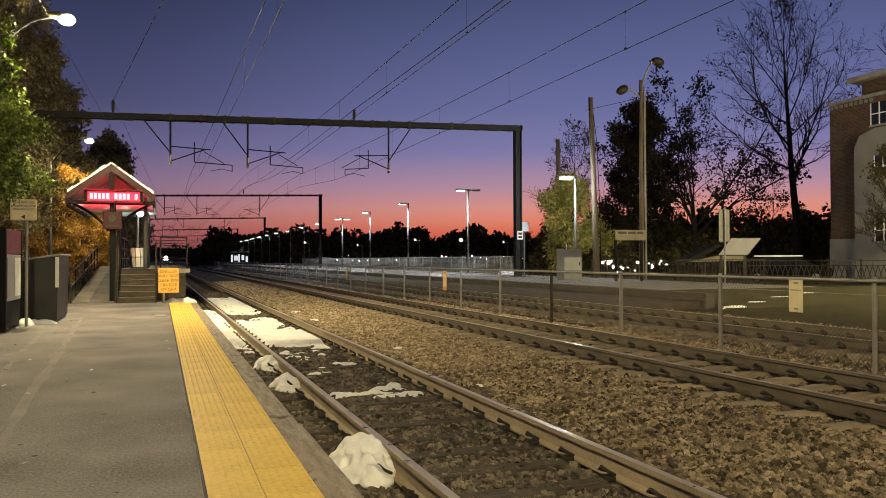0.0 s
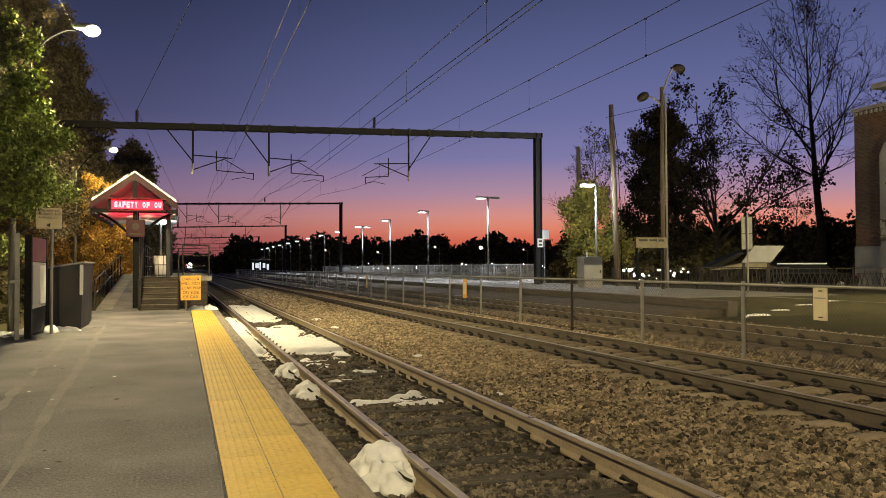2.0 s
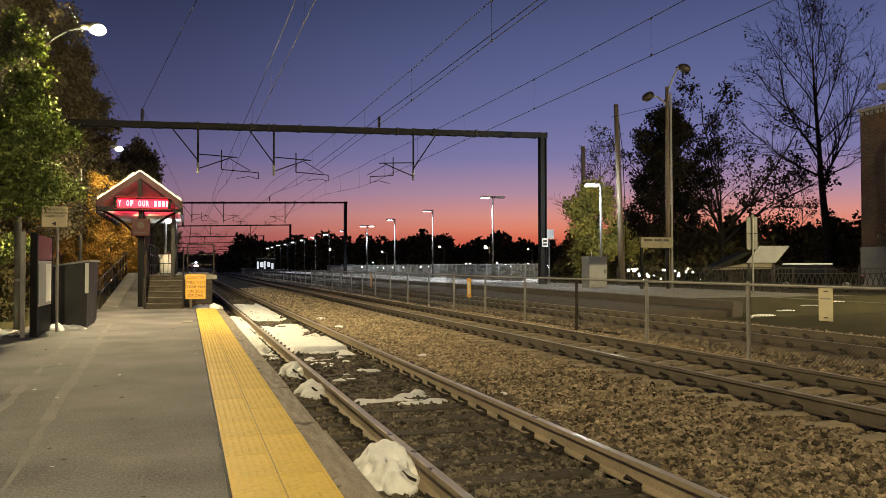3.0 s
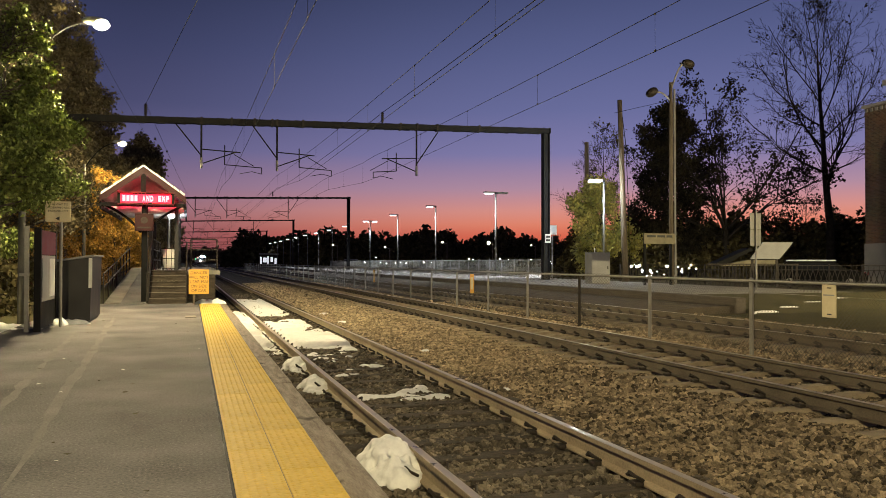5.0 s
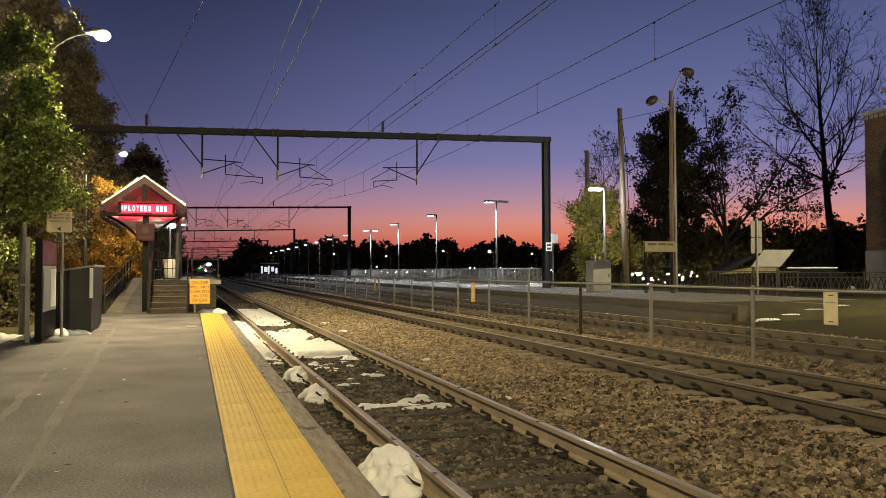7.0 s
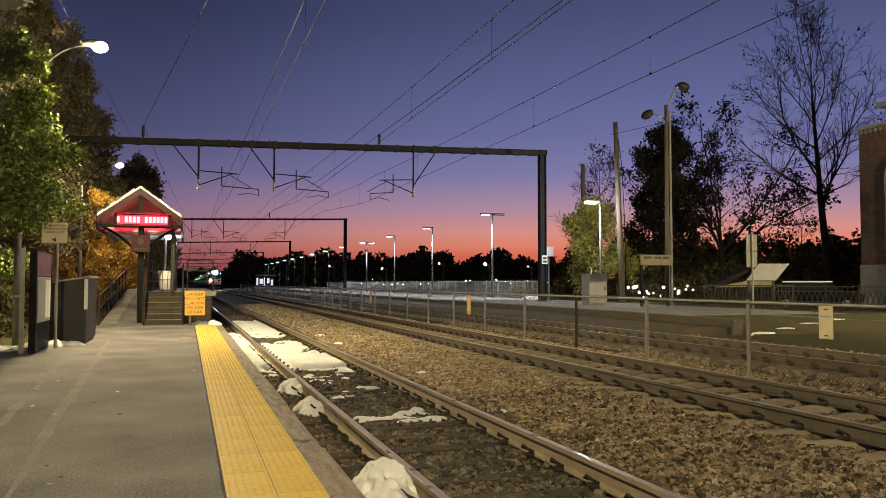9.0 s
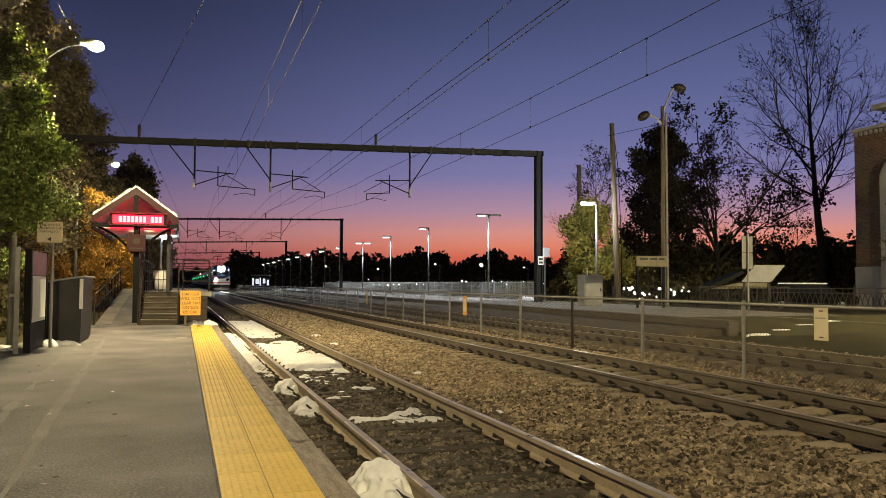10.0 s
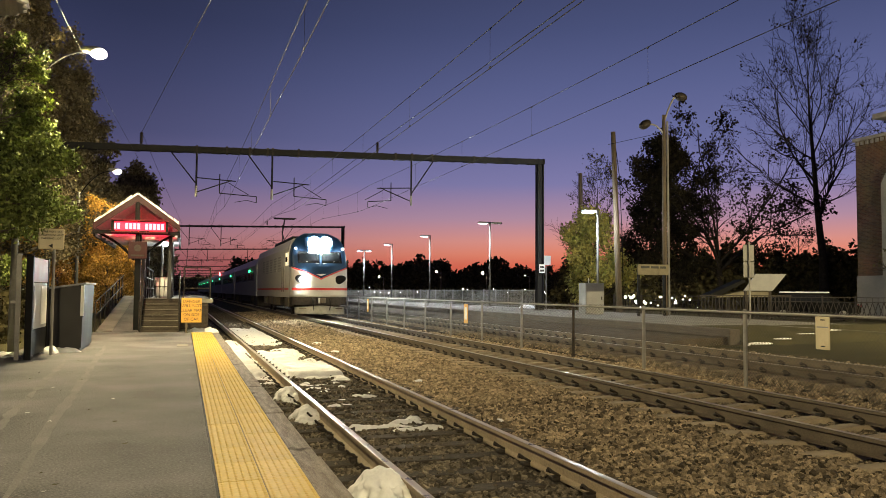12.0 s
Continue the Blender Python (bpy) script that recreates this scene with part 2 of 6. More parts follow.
M = dict(
    asphalt=mat("asphalt", (0.075, 0.071, 0.074), (0.25, 0.237, 0.243), 0.85, scale=0.8, fine=48, bump=1.0, depth=0.02, spots=((0.32, 0.30, 0.29), 55, 0.62), spec=0.3, span=(0.36, 0.66)),
    tactile=mat("tactile_yellow", (0.58, 0.39, 0.07), (0.80, 0.57, 0.13), 0.6, scale=1.6, fine=30, bump=0.15, each=0.05, spots=((0.42, 0.30, 0.09), 3.5, 0.64)),
    timber_edge=mat("edge_timber", (0.13, 0.105, 0.09), (0.42, 0.36, 0.31), 0.85, scale=4, fine=30, bump=1.0, stretch=(5, 0.6, 5), spots=((0.07, 0.055, 0.045), 3.0, 0.60)),
    ground=mat("ballast_bed", (0.030, 0.024, 0.018), (0.125, 0.10, 0.072), 0.95, scale=12, fine=34, bump=1.0, depth=0.05, spec=0.1),
    stone=mat("ballast_stone", (0.058, 0.045, 0.031), (0.33, 0.26, 0.175), 0.9, scale=6, fine=60, bump=0.7, each=0.85, spec=0.2),
    stone_pale=mat("pale_ballast_stone", (0.13, 0.10, 0.066), (0.54, 0.43, 0.29), 0.95, scale=6, fine=60, bump=0.6, each=0.6, spec=0.15),
    # dirty stones; between the concrete sleepers their dark colour stands for shade
    stone_dark=mat("dirty_and_shaded_stone", (0.03, 0.026, 0.022), (0.22, 0.185, 0.14), 0.9, scale=6, fine=60, bump=0.5, each=0.7, spec=0.2),
    rail_side=mat("rail_rust", (0.20, 0.155, 0.105), (0.40, 0.32, 0.22), 0.75, 0.0, scale=3, fine=60, bump=0.3),
    rail_dark=mat("rail_brown_steel", (0.06, 0.047, 0.034), (0.15, 0.12, 0.085), 0.65, 0.0, scale=3, fine=60, bump=0.3),
    rail_mid=mat("rail_weathered_steel", (0.10, 0.078, 0.052), (0.22, 0.175, 0.12), 0.7, 0.0, scale=3, fine=60, bump=0.3),
    rail_head=mat("rail_head_steel", (0.46, 0.40, 0.31), (0.64, 0.56, 0.44), 0.32, 0.6, scale=6, fine=90, bump=0.04),
    tie_wood=mat("sleeper_wood", (0.02, 0.016, 0.013), (0.10, 0.08, 0.06), 0.9, scale=4, fine=30, bump=0.8, each=0.3, stretch=(0.5, 5, 5)),
    tie_concrete=mat("sleeper_concrete", (0.27, 0.215, 0.145), (0.48, 0.39, 0.275), 0.9, scale=4, fine=70, bump=0.3, each=0.15),
    iron=mat("dark_iron", (0.02, 0.017, 0.015), (0.06, 0.048, 0.038), 0.6, 0.4, scale=8, fine=70),
    snow=mat("old_snow", (0.78, 0.78, 0.80), (0.93, 0.93, 0.93), 0.7, scale=5, fine=35, bump=0.5, depth=0.03, spots=((0.50, 0.47, 0.42), 9, 0.69)),
    dirt=mat("packed_dirt", (0.040, 0.032, 0.023), (0.16, 0.128, 0.09), 0.95, scale=2.5, fine=36, bump=0.9, depth=0.04, spec=0.1),
    grass=mat("rough_grass", (0.030, 0.030, 0.013), (0.10, 0.088, 0.042), 0.95, scale=1.2, fine=30, bump=0.8, depth=0.05, spec=0.1),
    galv=mat("galvanised_steel", (0.19, 0.183, 0.165), (0.33, 0.32, 0.29), 0.5, 0.4, scale=4, fine=60, bump=0.1),
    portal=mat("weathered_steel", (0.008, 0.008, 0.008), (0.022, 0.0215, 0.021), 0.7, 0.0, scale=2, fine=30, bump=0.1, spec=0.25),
    wire=mat("weathered_wire", (0.018, 0.018, 0.019), (0.04, 0.04, 0.042), 0.7, 0.0, bump=0, spec=0.15),
    concrete=mat("concrete", (0.15, 0.14, 0.125), (0.33, 0.31, 0.275), 0.9, scale=1.5, fine=60, bump=0.3),
    black=mat("black_paint", (0.003, 0.003, 0.003), (0.008, 0.008, 0.008), 0.6, scale=3, fine=60, bump=0.05, spec=0.12),
    white=mat("white_paint", (0.62, 0.62, 0.60), (0.8, 0.8, 0.78), 0.55, scale=2, fine=50, bump=0.05),
    cream=mat("cream_sign", (0.60, 0.52, 0.33), (0.72, 0.64, 0.43), 0.5, scale=3, fine=50, bump=0.03),
    amber=mat("amber_sign", (0.60, 0.31, 0.055), (0.74, 0.41, 0.08), 0.5, scale=3, fine=50, bump=0.03),
    maroon=mat("maroon_paint", (0.085, 0.013, 0.018), (0.14, 0.024, 0.028), 0.5, scale=3, fine=50, bump=0.05, spec=0.25),
    maroon_dark=mat("dark_maroon", (0.022, 0.005, 0.007), (0.045, 0.010, 0.012), 0.5, scale=3, fine=50, bump=0.05, spec=0.2),
    far_edge=mat("far_edge_timber", (0.05, 0.041, 0.033), (0.17, 0.14, 0.11), 0.9, scale=4, fine=30, bump=0.7, stretch=(5, 0.35, 5)),
    grey=mat("grey_paint", (0.24, 0.24, 0.24), (0.36, 0.36, 0.35), 0.55, scale=2, fine=50, bump=0.05),
    bark=mat("bark", (0.04, 0.033, 0.027), (0.12, 0.10, 0.08), 0.95, scale=5, fine=40, bump=0.8),
    # near-black bark: the far trees' silhouette put into the colour
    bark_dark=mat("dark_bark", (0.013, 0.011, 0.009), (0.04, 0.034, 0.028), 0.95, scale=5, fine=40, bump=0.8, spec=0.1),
    wood_pole=mat("utility_pole_wood", (0.07, 0.055, 0.04), (0.20, 0.16, 0.11), 0.9, scale=4, fine=30, bump=0.7, stretch=(5, 5, 0.4)),
    leaf_green=mat("leaf_green", (0.075, 0.11, 0.026), (0.25, 0.29, 0.085), 0.75, scale=1.2, fine=9, bump=0, each=0.55, spec=0.12),
    leaf_gold=mat("leaf_gold", (0.32, 0.17, 0.03), (0.55, 0.32, 0.06), 0.6, scale=1.2, fine=9, bump=0, each=0.45),
    leaf_dark=mat("leaf_dark", (0.035, 0.032, 0.014), (0.11, 0.092, 0.040), 0.75, scale=1.2, fine=9, bump=0, each=0.4, spec=0.12),
    # near-black leaves: a backlit silhouette put into the colour
    leaf_silhouette=mat("leaf_silhouette", (0.014, 0.012, 0.007), (0.038, 0.032, 0.018), 0.8, scale=1.2, fine=9, bump=0, each=0.4, spec=0.08),
    # leaves of the shaded trees, lightened in colour for the lamp's glow over them
    leaf_shade=mat("leaf_in_shade", (0.075, 0.062, 0.036), (0.20, 0.165, 0.09), 0.8, scale=1.2, fine=9, bump=0, each=0.4, spec=0.12),
    mesh_wire=mat("fence_wire", (0.05, 0.048, 0.042), (0.14, 0.13, 0.115), 0.6, 0.3, scale=4, fine=60, bump=0),
    leaf_mixed=mat("leaf_yellow_green", (0.14, 0.17, 0.03), (0.38, 0.30, 0.07), 0.6, scale=0.8, fine=6, bump=0, each=0.4),
    shingle=mat("roof_shingle", (0.05, 0.05, 0.052), (0.12, 0.12, 0.12), 0.9, scale=4, fine=50),
    glass=mat("dark_glass", (0.01, 0.012, 0.015), (0.02, 0.022, 0.026), 0.12, bump=0),
    loco_silver=mat("loco_silver_paint", (0.46, 0.45, 0.42), (0.60, 0.58, 0.54), 0.45, 0.15, scale=1, fine=40, bump=0.03),
    loco_blue=mat("loco_blue_paint", (0.010, 0.035, 0.085), (0.016, 0.05, 0.115), 0.4, scale=1, fine=40, bump=0.03),
    loco_red=mat("loco_red_stripe", (0.5, 0.03, 0.03), (0.6, 0.05, 0.04), 0.4, scale=1, fine=40, bump=0.03),
    steel_car=mat("stainless_coach", (0.30, 0.31, 0.32), (0.44, 0.45, 0.46), 0.45, 0.4, scale=1, fine=40, bump=0.03),
    lamp_warm=mat("lit_lens_warm", (0.8, 0.8, 0.7), (0.9, 0.9, 0.8), 0.4, bump=0, emit=((1.0, 0.86, 0.58), 60)),
    lamp_cool=mat("lit_lens_cool", (0.8, 0.8, 0.8), (0.9, 0.9, 0.9), 0.4, bump=0, emit=((0.88, 0.95, 1.0), 40)),
    headlight=mat("lit_headlight", (0.9, 0.9, 0.9), (0.95, 0.95, 0.95), 0.3, bump=0, emit=((0.90, 1.0, 0.90), 1000)),
    # red emission standing for the halo round the lit letters
    led_halo=mat("lit_led_halo", (0.2, 0.0, 0.01), (0.25, 0.0, 0.01), 0.5, bump=0, emit=((1.0, 0.01, 0.03), 4.5)),
    led=mat("lit_led_red", (0.4, 0.02, 0.02), (0.5, 0.03, 0.03), 0.4, bump=0, emit=((1.0, 0.026, 0.032), 32)),
    charcoal=mat("charcoal_paint", (0.018, 0.018, 0.019), (0.042, 0.041, 0.042), 0.55, scale=2, fine=50, bump=0.08, spec=0.3),
    kiosk_lit=mat("lit_kiosk_panel", (0.7, 0.7, 0.7), (0.8, 0.8, 0.8), 0.5, bump=0, emit=((0.9, 0.95, 1.0), 0.9)),
    # darker cream, for the station board and the stair soffit
    board_dark=mat("dark_board", (0.13, 0.115, 0.075), (0.26, 0.23, 0.15), 0.7, scale=3, fine=30, bump=0.1),
    # glow of an added rear face, strong enough to redden the canopy
    canopy_fill=mat("lit_canopy_fill", (0.4, 0.02, 0.02), (0.5, 0.03, 0.03), 0.4, bump=0, emit=((1.0, 0.02, 0.06), 45)),
    soffit=mat("canopy_boarding", (0.24, 0.21, 0.20), (0.36, 0.32, 0.30), 0.7, scale=3, fine=40, bump=0.2, stretch=(5, 0.4, 5)),
    render_pale=mat("pale_render", (0.15, 0.14, 0.125), (0.25, 0.235, 0.21), 0.9, scale=0.8, fine=30, bump=0.3),
    window_lit=mat("lit_coach_window", (0.5, 0.45, 0.3), (0.6, 0.5, 0.35), 0.3, bump=0, emit=((1.0, 0.85, 0.5), 1.6)),
    signal_green=mat("lit_signal_green", (0.0, 0.3, 0.1), (0.0, 0.4, 0.2), 0.4, bump=0, emit=((0.02, 1.0, 0.22), 16)),
    signal_red=mat("lit_signal_red", (0.3, 0.0, 0.0), (0.4, 0.0, 0.0), 0.4, bump=0, emit=((1.0, 0.05, 0.06), 30)),
    ink=mat("sign_ink", (0.03, 0.03, 0.03), (0.06, 0.06, 0.05), 0.6, bump=0),
)



def brick_material():
    """Running-bond brickwork on upright walls, with recessed joints."""
    m = bpy.data.materials.new("brick_wall")
    m.use_nodes = True
    n, l = m.node_tree.nodes, m.node_tree.links
    b = n["Principled BSDF"]
    co, sep, com = n.new("ShaderNodeTexCoord"), n.new("ShaderNodeSeparateXYZ"), n.new("ShaderNodeCombineXYZ")
    add = n.new("ShaderNodeMath")
    l.new(co.outputs["Object"], sep.inputs[0])
    l.new(sep.outputs[0], add.inputs[0])
    l.new(sep.outputs[1], add.inputs[1])
    l.new(add.outputs[0], com.inputs[0])
    l.new(sep.outputs[2], com.inputs[1])
    t = n.new("ShaderNodeTexBrick")
    t.inputs["Scale"].default_value, t.inputs["Brick Width"].default_value, t.inputs["Row Height"].default_value, t.inputs["Mortar Size"].default_value = 1.0, 0.21, 0.075, 0.006
    t.inputs["Color1"].default_value, t.inputs["Color2"].default_value, t.inputs["Mortar"].default_value = (0.15, 0.086, 0.045, 1), (0.075, 0.043, 0.025, 1), (0.16, 0.13, 0.095, 1)
    l.new(com.outputs[0], t.inputs["Vector"])
    ns, mx = n.new("ShaderNodeTexNoise"), n.new("ShaderNodeMix")
    ns.inputs["Scale"].default_value = 0.8
    l.new(co.outputs["Object"], ns.inputs["Vector"])
    mx.data_type, mx.blend_type = "RGBA", "MULTIPLY"
    mx.inputs[0].default_value = 0.6
    l.new(t.outputs["Color"], mx.inputs[6])
    l.new(ns.outputs["Color"], mx.inputs[7])
    l.new(mx.outputs[2], b.inputs["Base Color"])
    bp = n.new("ShaderNodeBump")
    bp.inputs["Distance"].default_value, bp.invert = 0.01, True
    l.new(t.outputs["Fac"], bp.inputs["Height"])
    l.new(bp.outputs[0], b.inputs["Normal"])
    b.inputs["Roughness"].default_value = 0.9
    return m


M["brick"] = brick_material()

# ---- building helpers ----


def finish(bm, name):
    bmesh.ops.recalc_face_normals(bm, faces=bm.faces)
    me = bpy.data.meshes.new(name)
    bm.to_mesh(me)
    bm.free()
    return me


def part(name, bm, material, parent, label="", smooth=False, at=None):
    """One mesh object under a thing or under a part. bm: a bmesh or a finished mesh."""
    me = bm if isinstance(bm, bpy.types.Mesh) else finish(bm, name)
    if not me.materials:
        me.materials.append(M[material])
    if smooth:
        me.polygons.foreach_set("use_smooth", [True] * len(me.polygons))
    ob = new(name, me)
    if parent:
        ob.parent = parent
    if at is not None:
        ob.matrix_basis = at
    if label:
        ob["label"] = label
    return ob


def thing(name, m, label, category, group="", kind=""):
    ob = new(name)
    ob.empty_display_size = 0.2
    ob.matrix_basis = m
    return tagged(ob, label, category, group, kind)


def solo(name, bm, material, label, category, group="", kind="", smooth=False, at=None):
    return tagged(part(name, bm, material, None, "", smooth, at), label, category, group, kind)


def box(bm, x0, x1, y0, y1, z0, z1, bevel=0.0, turn=None):
    made = bmesh.ops.create_cube(bm, size=1.0, matrix=Matrix.Translation(((x0 + x1) / 2, (y0 + y1) / 2, (z0 + z1) / 2)) @ Matrix.Diagonal((x1 - x0, y1 - y0, z1 - z0, 1)))
    vs = made["verts"]
    if bevel:
        es = list({e for v in vs for e in v.link_edges})
        bmesh.ops.bevel(bm, geom=es, offset=bevel, segments=2, affect="EDGES", profile=0.5)
    if turn is not None:
        bmesh.ops.transform(bm, matrix=turn, verts=vs)
    return bm


def boxed(*a, **k):
    return box(bmesh.new(), *a, **k)


def tube(bm, p0, p1, r0, r1=None, n=8, caps=True):
    p0, p1 = Vector(p0), Vector(p1)
    r1 = r0 if r1 is None else r1
    q = (p1 - p0).to_track_quat("Z", "Y")
    ring = []
    for p, r in ((p0, r0), (p1, r1)):
        ring.append([bm.verts.new(p + q @ Vector((r * math.cos(2 * math.pi * i / n), r * math.sin(2 * math.pi * i / n), 0))) for i in range(n)])
    for i in range(n):
        bm.faces.new((ring[0][i], ring[0][(i + 1) % n], ring[1][(i + 1) % n], ring[1][i]))
    if caps:
        bm.faces.new(ring[0][::-1])
        bm.faces.new(ring[1])
    return bm


def pipe(bm, points, r, n=8):
    """A bent pipe through the points, in one skin."""
    pts = [Vector(p) for p in points]
    rings = []
    side = None
    for i, p in enumerate(pts):
        d = (pts[min(i + 1, len(pts) - 1)] - pts[max(i - 1, 0)]).normalized()
        if side is None:
            side = d.orthogonal().normalized()
        side = (side - d * side.dot(d)).normalized()
        up = d.cross(side)
        rings.append([bm.verts.new(p + (side * math.cos(2 * math.pi * k / n) + up * math.sin(2 * math.pi * k / n)) * r) for k in range(n)])
    for a, b in zip(rings, rings[1:]):
        for k in range(n):
            bm.faces.new((a[k], a[(k + 1) % n], b[(k + 1) % n], b[k]))
    bm.faces.new(rings[0][::-1])
    bm.faces.new(rings[-1])
    return bm


def prism(bm, outline, axis, a, b):
    """Pushes a closed outline of 2D points along an axis from a to b."""
    def at(p, d):
        return {"x": (d, p[0], p[1]), "y": (p[0], d, p[1]), "z": (p[0], p[1], d)}[axis]
    lo, hi = [bm.verts.new(at(p, a)) for p in outline], [bm.verts.new(at(p, b)) for p in outline]
    k = len(outline)
    for i in range(k):
        bm.faces.new((lo[i], lo[(i + 1) % k], hi[(i + 1) % k], hi[i]))
    bm.faces.new(lo[::-1])
    bm.faces.new(hi)
    return bm


def raw(name, verts, faces):
    me = bpy.data.meshes.new(name)
    me.from_pydata(verts, [], faces)
    me.update()
    return me


def letters(name, words, size, material, parent, at, spacing=1.0):
    """Words in the built-in font, as a mesh."""
    cu = bpy.data.curves.new(name, "FONT")
    cu.body, cu.size, cu.align_x, cu.align_y, cu.space_line, cu.extrude = words, size, "CENTER", "CENTER", spacing, 0.002
    tmp = bpy.data.objects.new(name, cu)
    me = bpy.data.meshes.new_from_object(tmp)
    bpy.data.objects.remove(tmp)
    me.materials.clear()
    return part(name, me, material, parent, at=at)


# ---- ground and trackbed ----
TRACKS = ((2.45, -0.12), (7.05, -0.04), (11.3, 0.02))   # centre line, height of the rail heads
GAUGE, RAIL_H = 1.505, 0.172
DRIFT = 0.25   # degrees by which the rails bear away from the platform edge
FAR = 930.0


def bed_height(x):
    """The height of the ballast across the line."""
    return float(np.interp(x, (1.0, 1.2, 1.5, 3.45, 3.7, 4.6, 5.5, 5.8, 6.1, 6.35, 7.6, 7.85, 8.5, 9.2, 9.8, 10.0, 12.6, 12.9, 14.2),
                           (-0.36, -0.35, -0.33, -0.33, -0.325, -0.30, -0.25, -0.26, -0.275, -0.30, -0.30, -0.27, -0.25, -0.31, -0.24, -0.25, -0.25, -0.2, -0.18)))


def structure(name, bm, material, label, category, smooth=False):
    return solo(name, bm, material, label, category, kind="structure", smooth=smooth)


bm = bmesh.new()
xs = [-2500, -600, -150, -40, -12, -3.3, 1.1, 13.7, 14.0, 22, 40, 120, 500, 2500]
zs = [-0.4, -0.4, -0.4, -0.3, -0.15, -0.12, -0.5, -0.5, -0.17, -0.05, -0.02, -0.02, -0.3, -0.4]
ys = [-400, -60, 0, 60, 200, 600, 1500, 3500]
grid = [[bm.verts.new((x, y, z)) for x, z in zip(xs, zs)] for y in ys]
for r0, r1 in zip(grid, grid[1:]):
    for i in range(len(xs) - 1):
        bm.faces.new((r0[i], r0[i + 1], r1[i + 1], r1[i]))
structure("ground", bm, "grass", "dark rough grass and earth around the railway", "ground", True)

bm = bmesh.new()
bx = [1.0 + 0.25 * i for i in range(53)]
by = [-40, 0, 2, *[2 + 0.5 * i for i in range(1, 90)], 60, 90, 150, 300, 700, FAR]
rows = []
for y in by:
    rows.append([bm.verts.new((x, y, bed_height(x) + (0.02 * noise.noise((x * 1.3, y * 1.1, 0)) if 2 < y < 60 else 0))) for x in bx])
for r0, r1 in zip(rows, rows[1:]):
    for i in range(len(bx) - 1):
        bm.faces.new((r0[i], r0[i + 1], r1[i + 1], r1[i]))
structure("trackbed", bm, "ground", "brown crushed stone trackbed under three tracks", "trackbed", True)

# low platform: asphalt slab, timber edge
bm = bmesh.new()
box(bm, -3.35, 0.25, -40, 26.6, -0.45, 0.0)
structure("platform", bm, "asphalt", "worn grey asphalt of the low platform", "platform")
bm = bmesh.new()
for i in range(26):
    y0 = -37.5 + 2.44 * i
    box(bm, 0.862, 1.07 + 0.008 * (i % 2), y0, y0 + 2.425, -0.42, -0.012 + 0.006 * (i % 3), 0.02)
structure("platform_edge", bm, "timber_edge", "weathered timber baulks along the platform edge", "platform edge")
bm = bmesh.new()
box(bm, 0.25, 0.862, -40, 25.9, -0.45, -0.006)
structure("platform_curb", bm, "concrete", "concrete bed under the tactile strip", "platform")
# pale sealed cracks in the asphalt
bm = bmesh.new()
for (xa, ya), (xb, yb), w in (((-1.77, 21.2), (-1.0, 4.6), 0.07), ((-2.09, 17.0), (-1.55, 6.6), 0.055)):
    k = 90
    prev = None
    for i in range(k + 1):
        f = i / k
        x, y = xa + (xb - xa) * f + 0.04 * noise.noise((f * 9, xa, 0)), ya + (yb - ya) * f
        ww = w * min(1.0, 5 * f, 5 * (1 - f)) * (0.75 + 0.7 * noise.noise((f * 30, xb, 3)) + 0.5 * noise.noise((f * 90, xb, 5)))
        cur = [bm.verts.new((x - ww, y, 0.004)), bm.verts.new((x + ww, y, 0.004))]
        if prev:
            bm.faces.new((prev[0], prev[1], cur[1], cur[0]))
        prev = cur
M["crack"] = mat("sealed_crack", (0.13, 0.124, 0.122), (0.26, 0.247, 0.24), 0.85, scale=2, fine=48, bump=0.8)
tar = bmesh.new()
prev = None
for i in range(160):
    y = 2.0 + 0.15 * i
    cur = [tar.verts.new((0.232 + 0.012 * noise.noise((y * 4, 0, 2)), y, 0.0035)), tar.verts.new((0.251, y, 0.0035))]
    if prev:
        tar.faces.new((prev[0], prev[1], cur[1], cur[0]))
    prev = cur
structure("tar_joint", tar, "black", "ragged black tar joint along the tactile strip", "joint")
structure("crack_line", bm, "crack", "pale worn lines in the asphalt", "marking")

# tactile strip: two rows of domed tiles, each tile its own piece
strip = thing("tactile_strip", pose(0, 0, 0), "yellow tactile warning strip of two rows of domed tiles", "tactile strip", kind="structure")


def tile_mesh(w, l, nx, ny):
    b = bmesh.new()
    box(b, 0, w - 0.006, 0, l - 0.006, -0.004, 0.010, 0.003)
    for i in range(nx):
        for j in range(ny):
            x, y = (i + 0.5) * w / nx, (j + 0.5) * l / ny
            r, h = 0.0125, 0.0038
            lo = [b.verts.new((x + r * c, y + r * s, 0.0101)) for c, s in ((1, 0), (0, 1), (-1, 0), (0, -1))]
            hi = [b.verts.new((x + r * 0.6 * c, y + r * 0.6 * s, 0.0101 + h)) for c, s in ((1, 0), (0, 1), (-1, 0), (0, -1))]
            for q in range(4):
                b.faces.new((lo[q], lo[(q + 1) % 4], hi[(q + 1) % 4], hi[q]))
            b.faces.new(hi)
    me = finish(b, "tile")
    me.materials.append(M["tactile"])
    return me


tile = tile_mesh(0.304, 0.61, 6, 12)
for i in range(-22, 42):
    for j in range(2):
        part("tile", tile, "tactile", strip, at=pose(0.252 + 0.305 * j, 0.2 + 0.61 * i, 0.0005 * ((i * 7 + j * 3) % 4)))

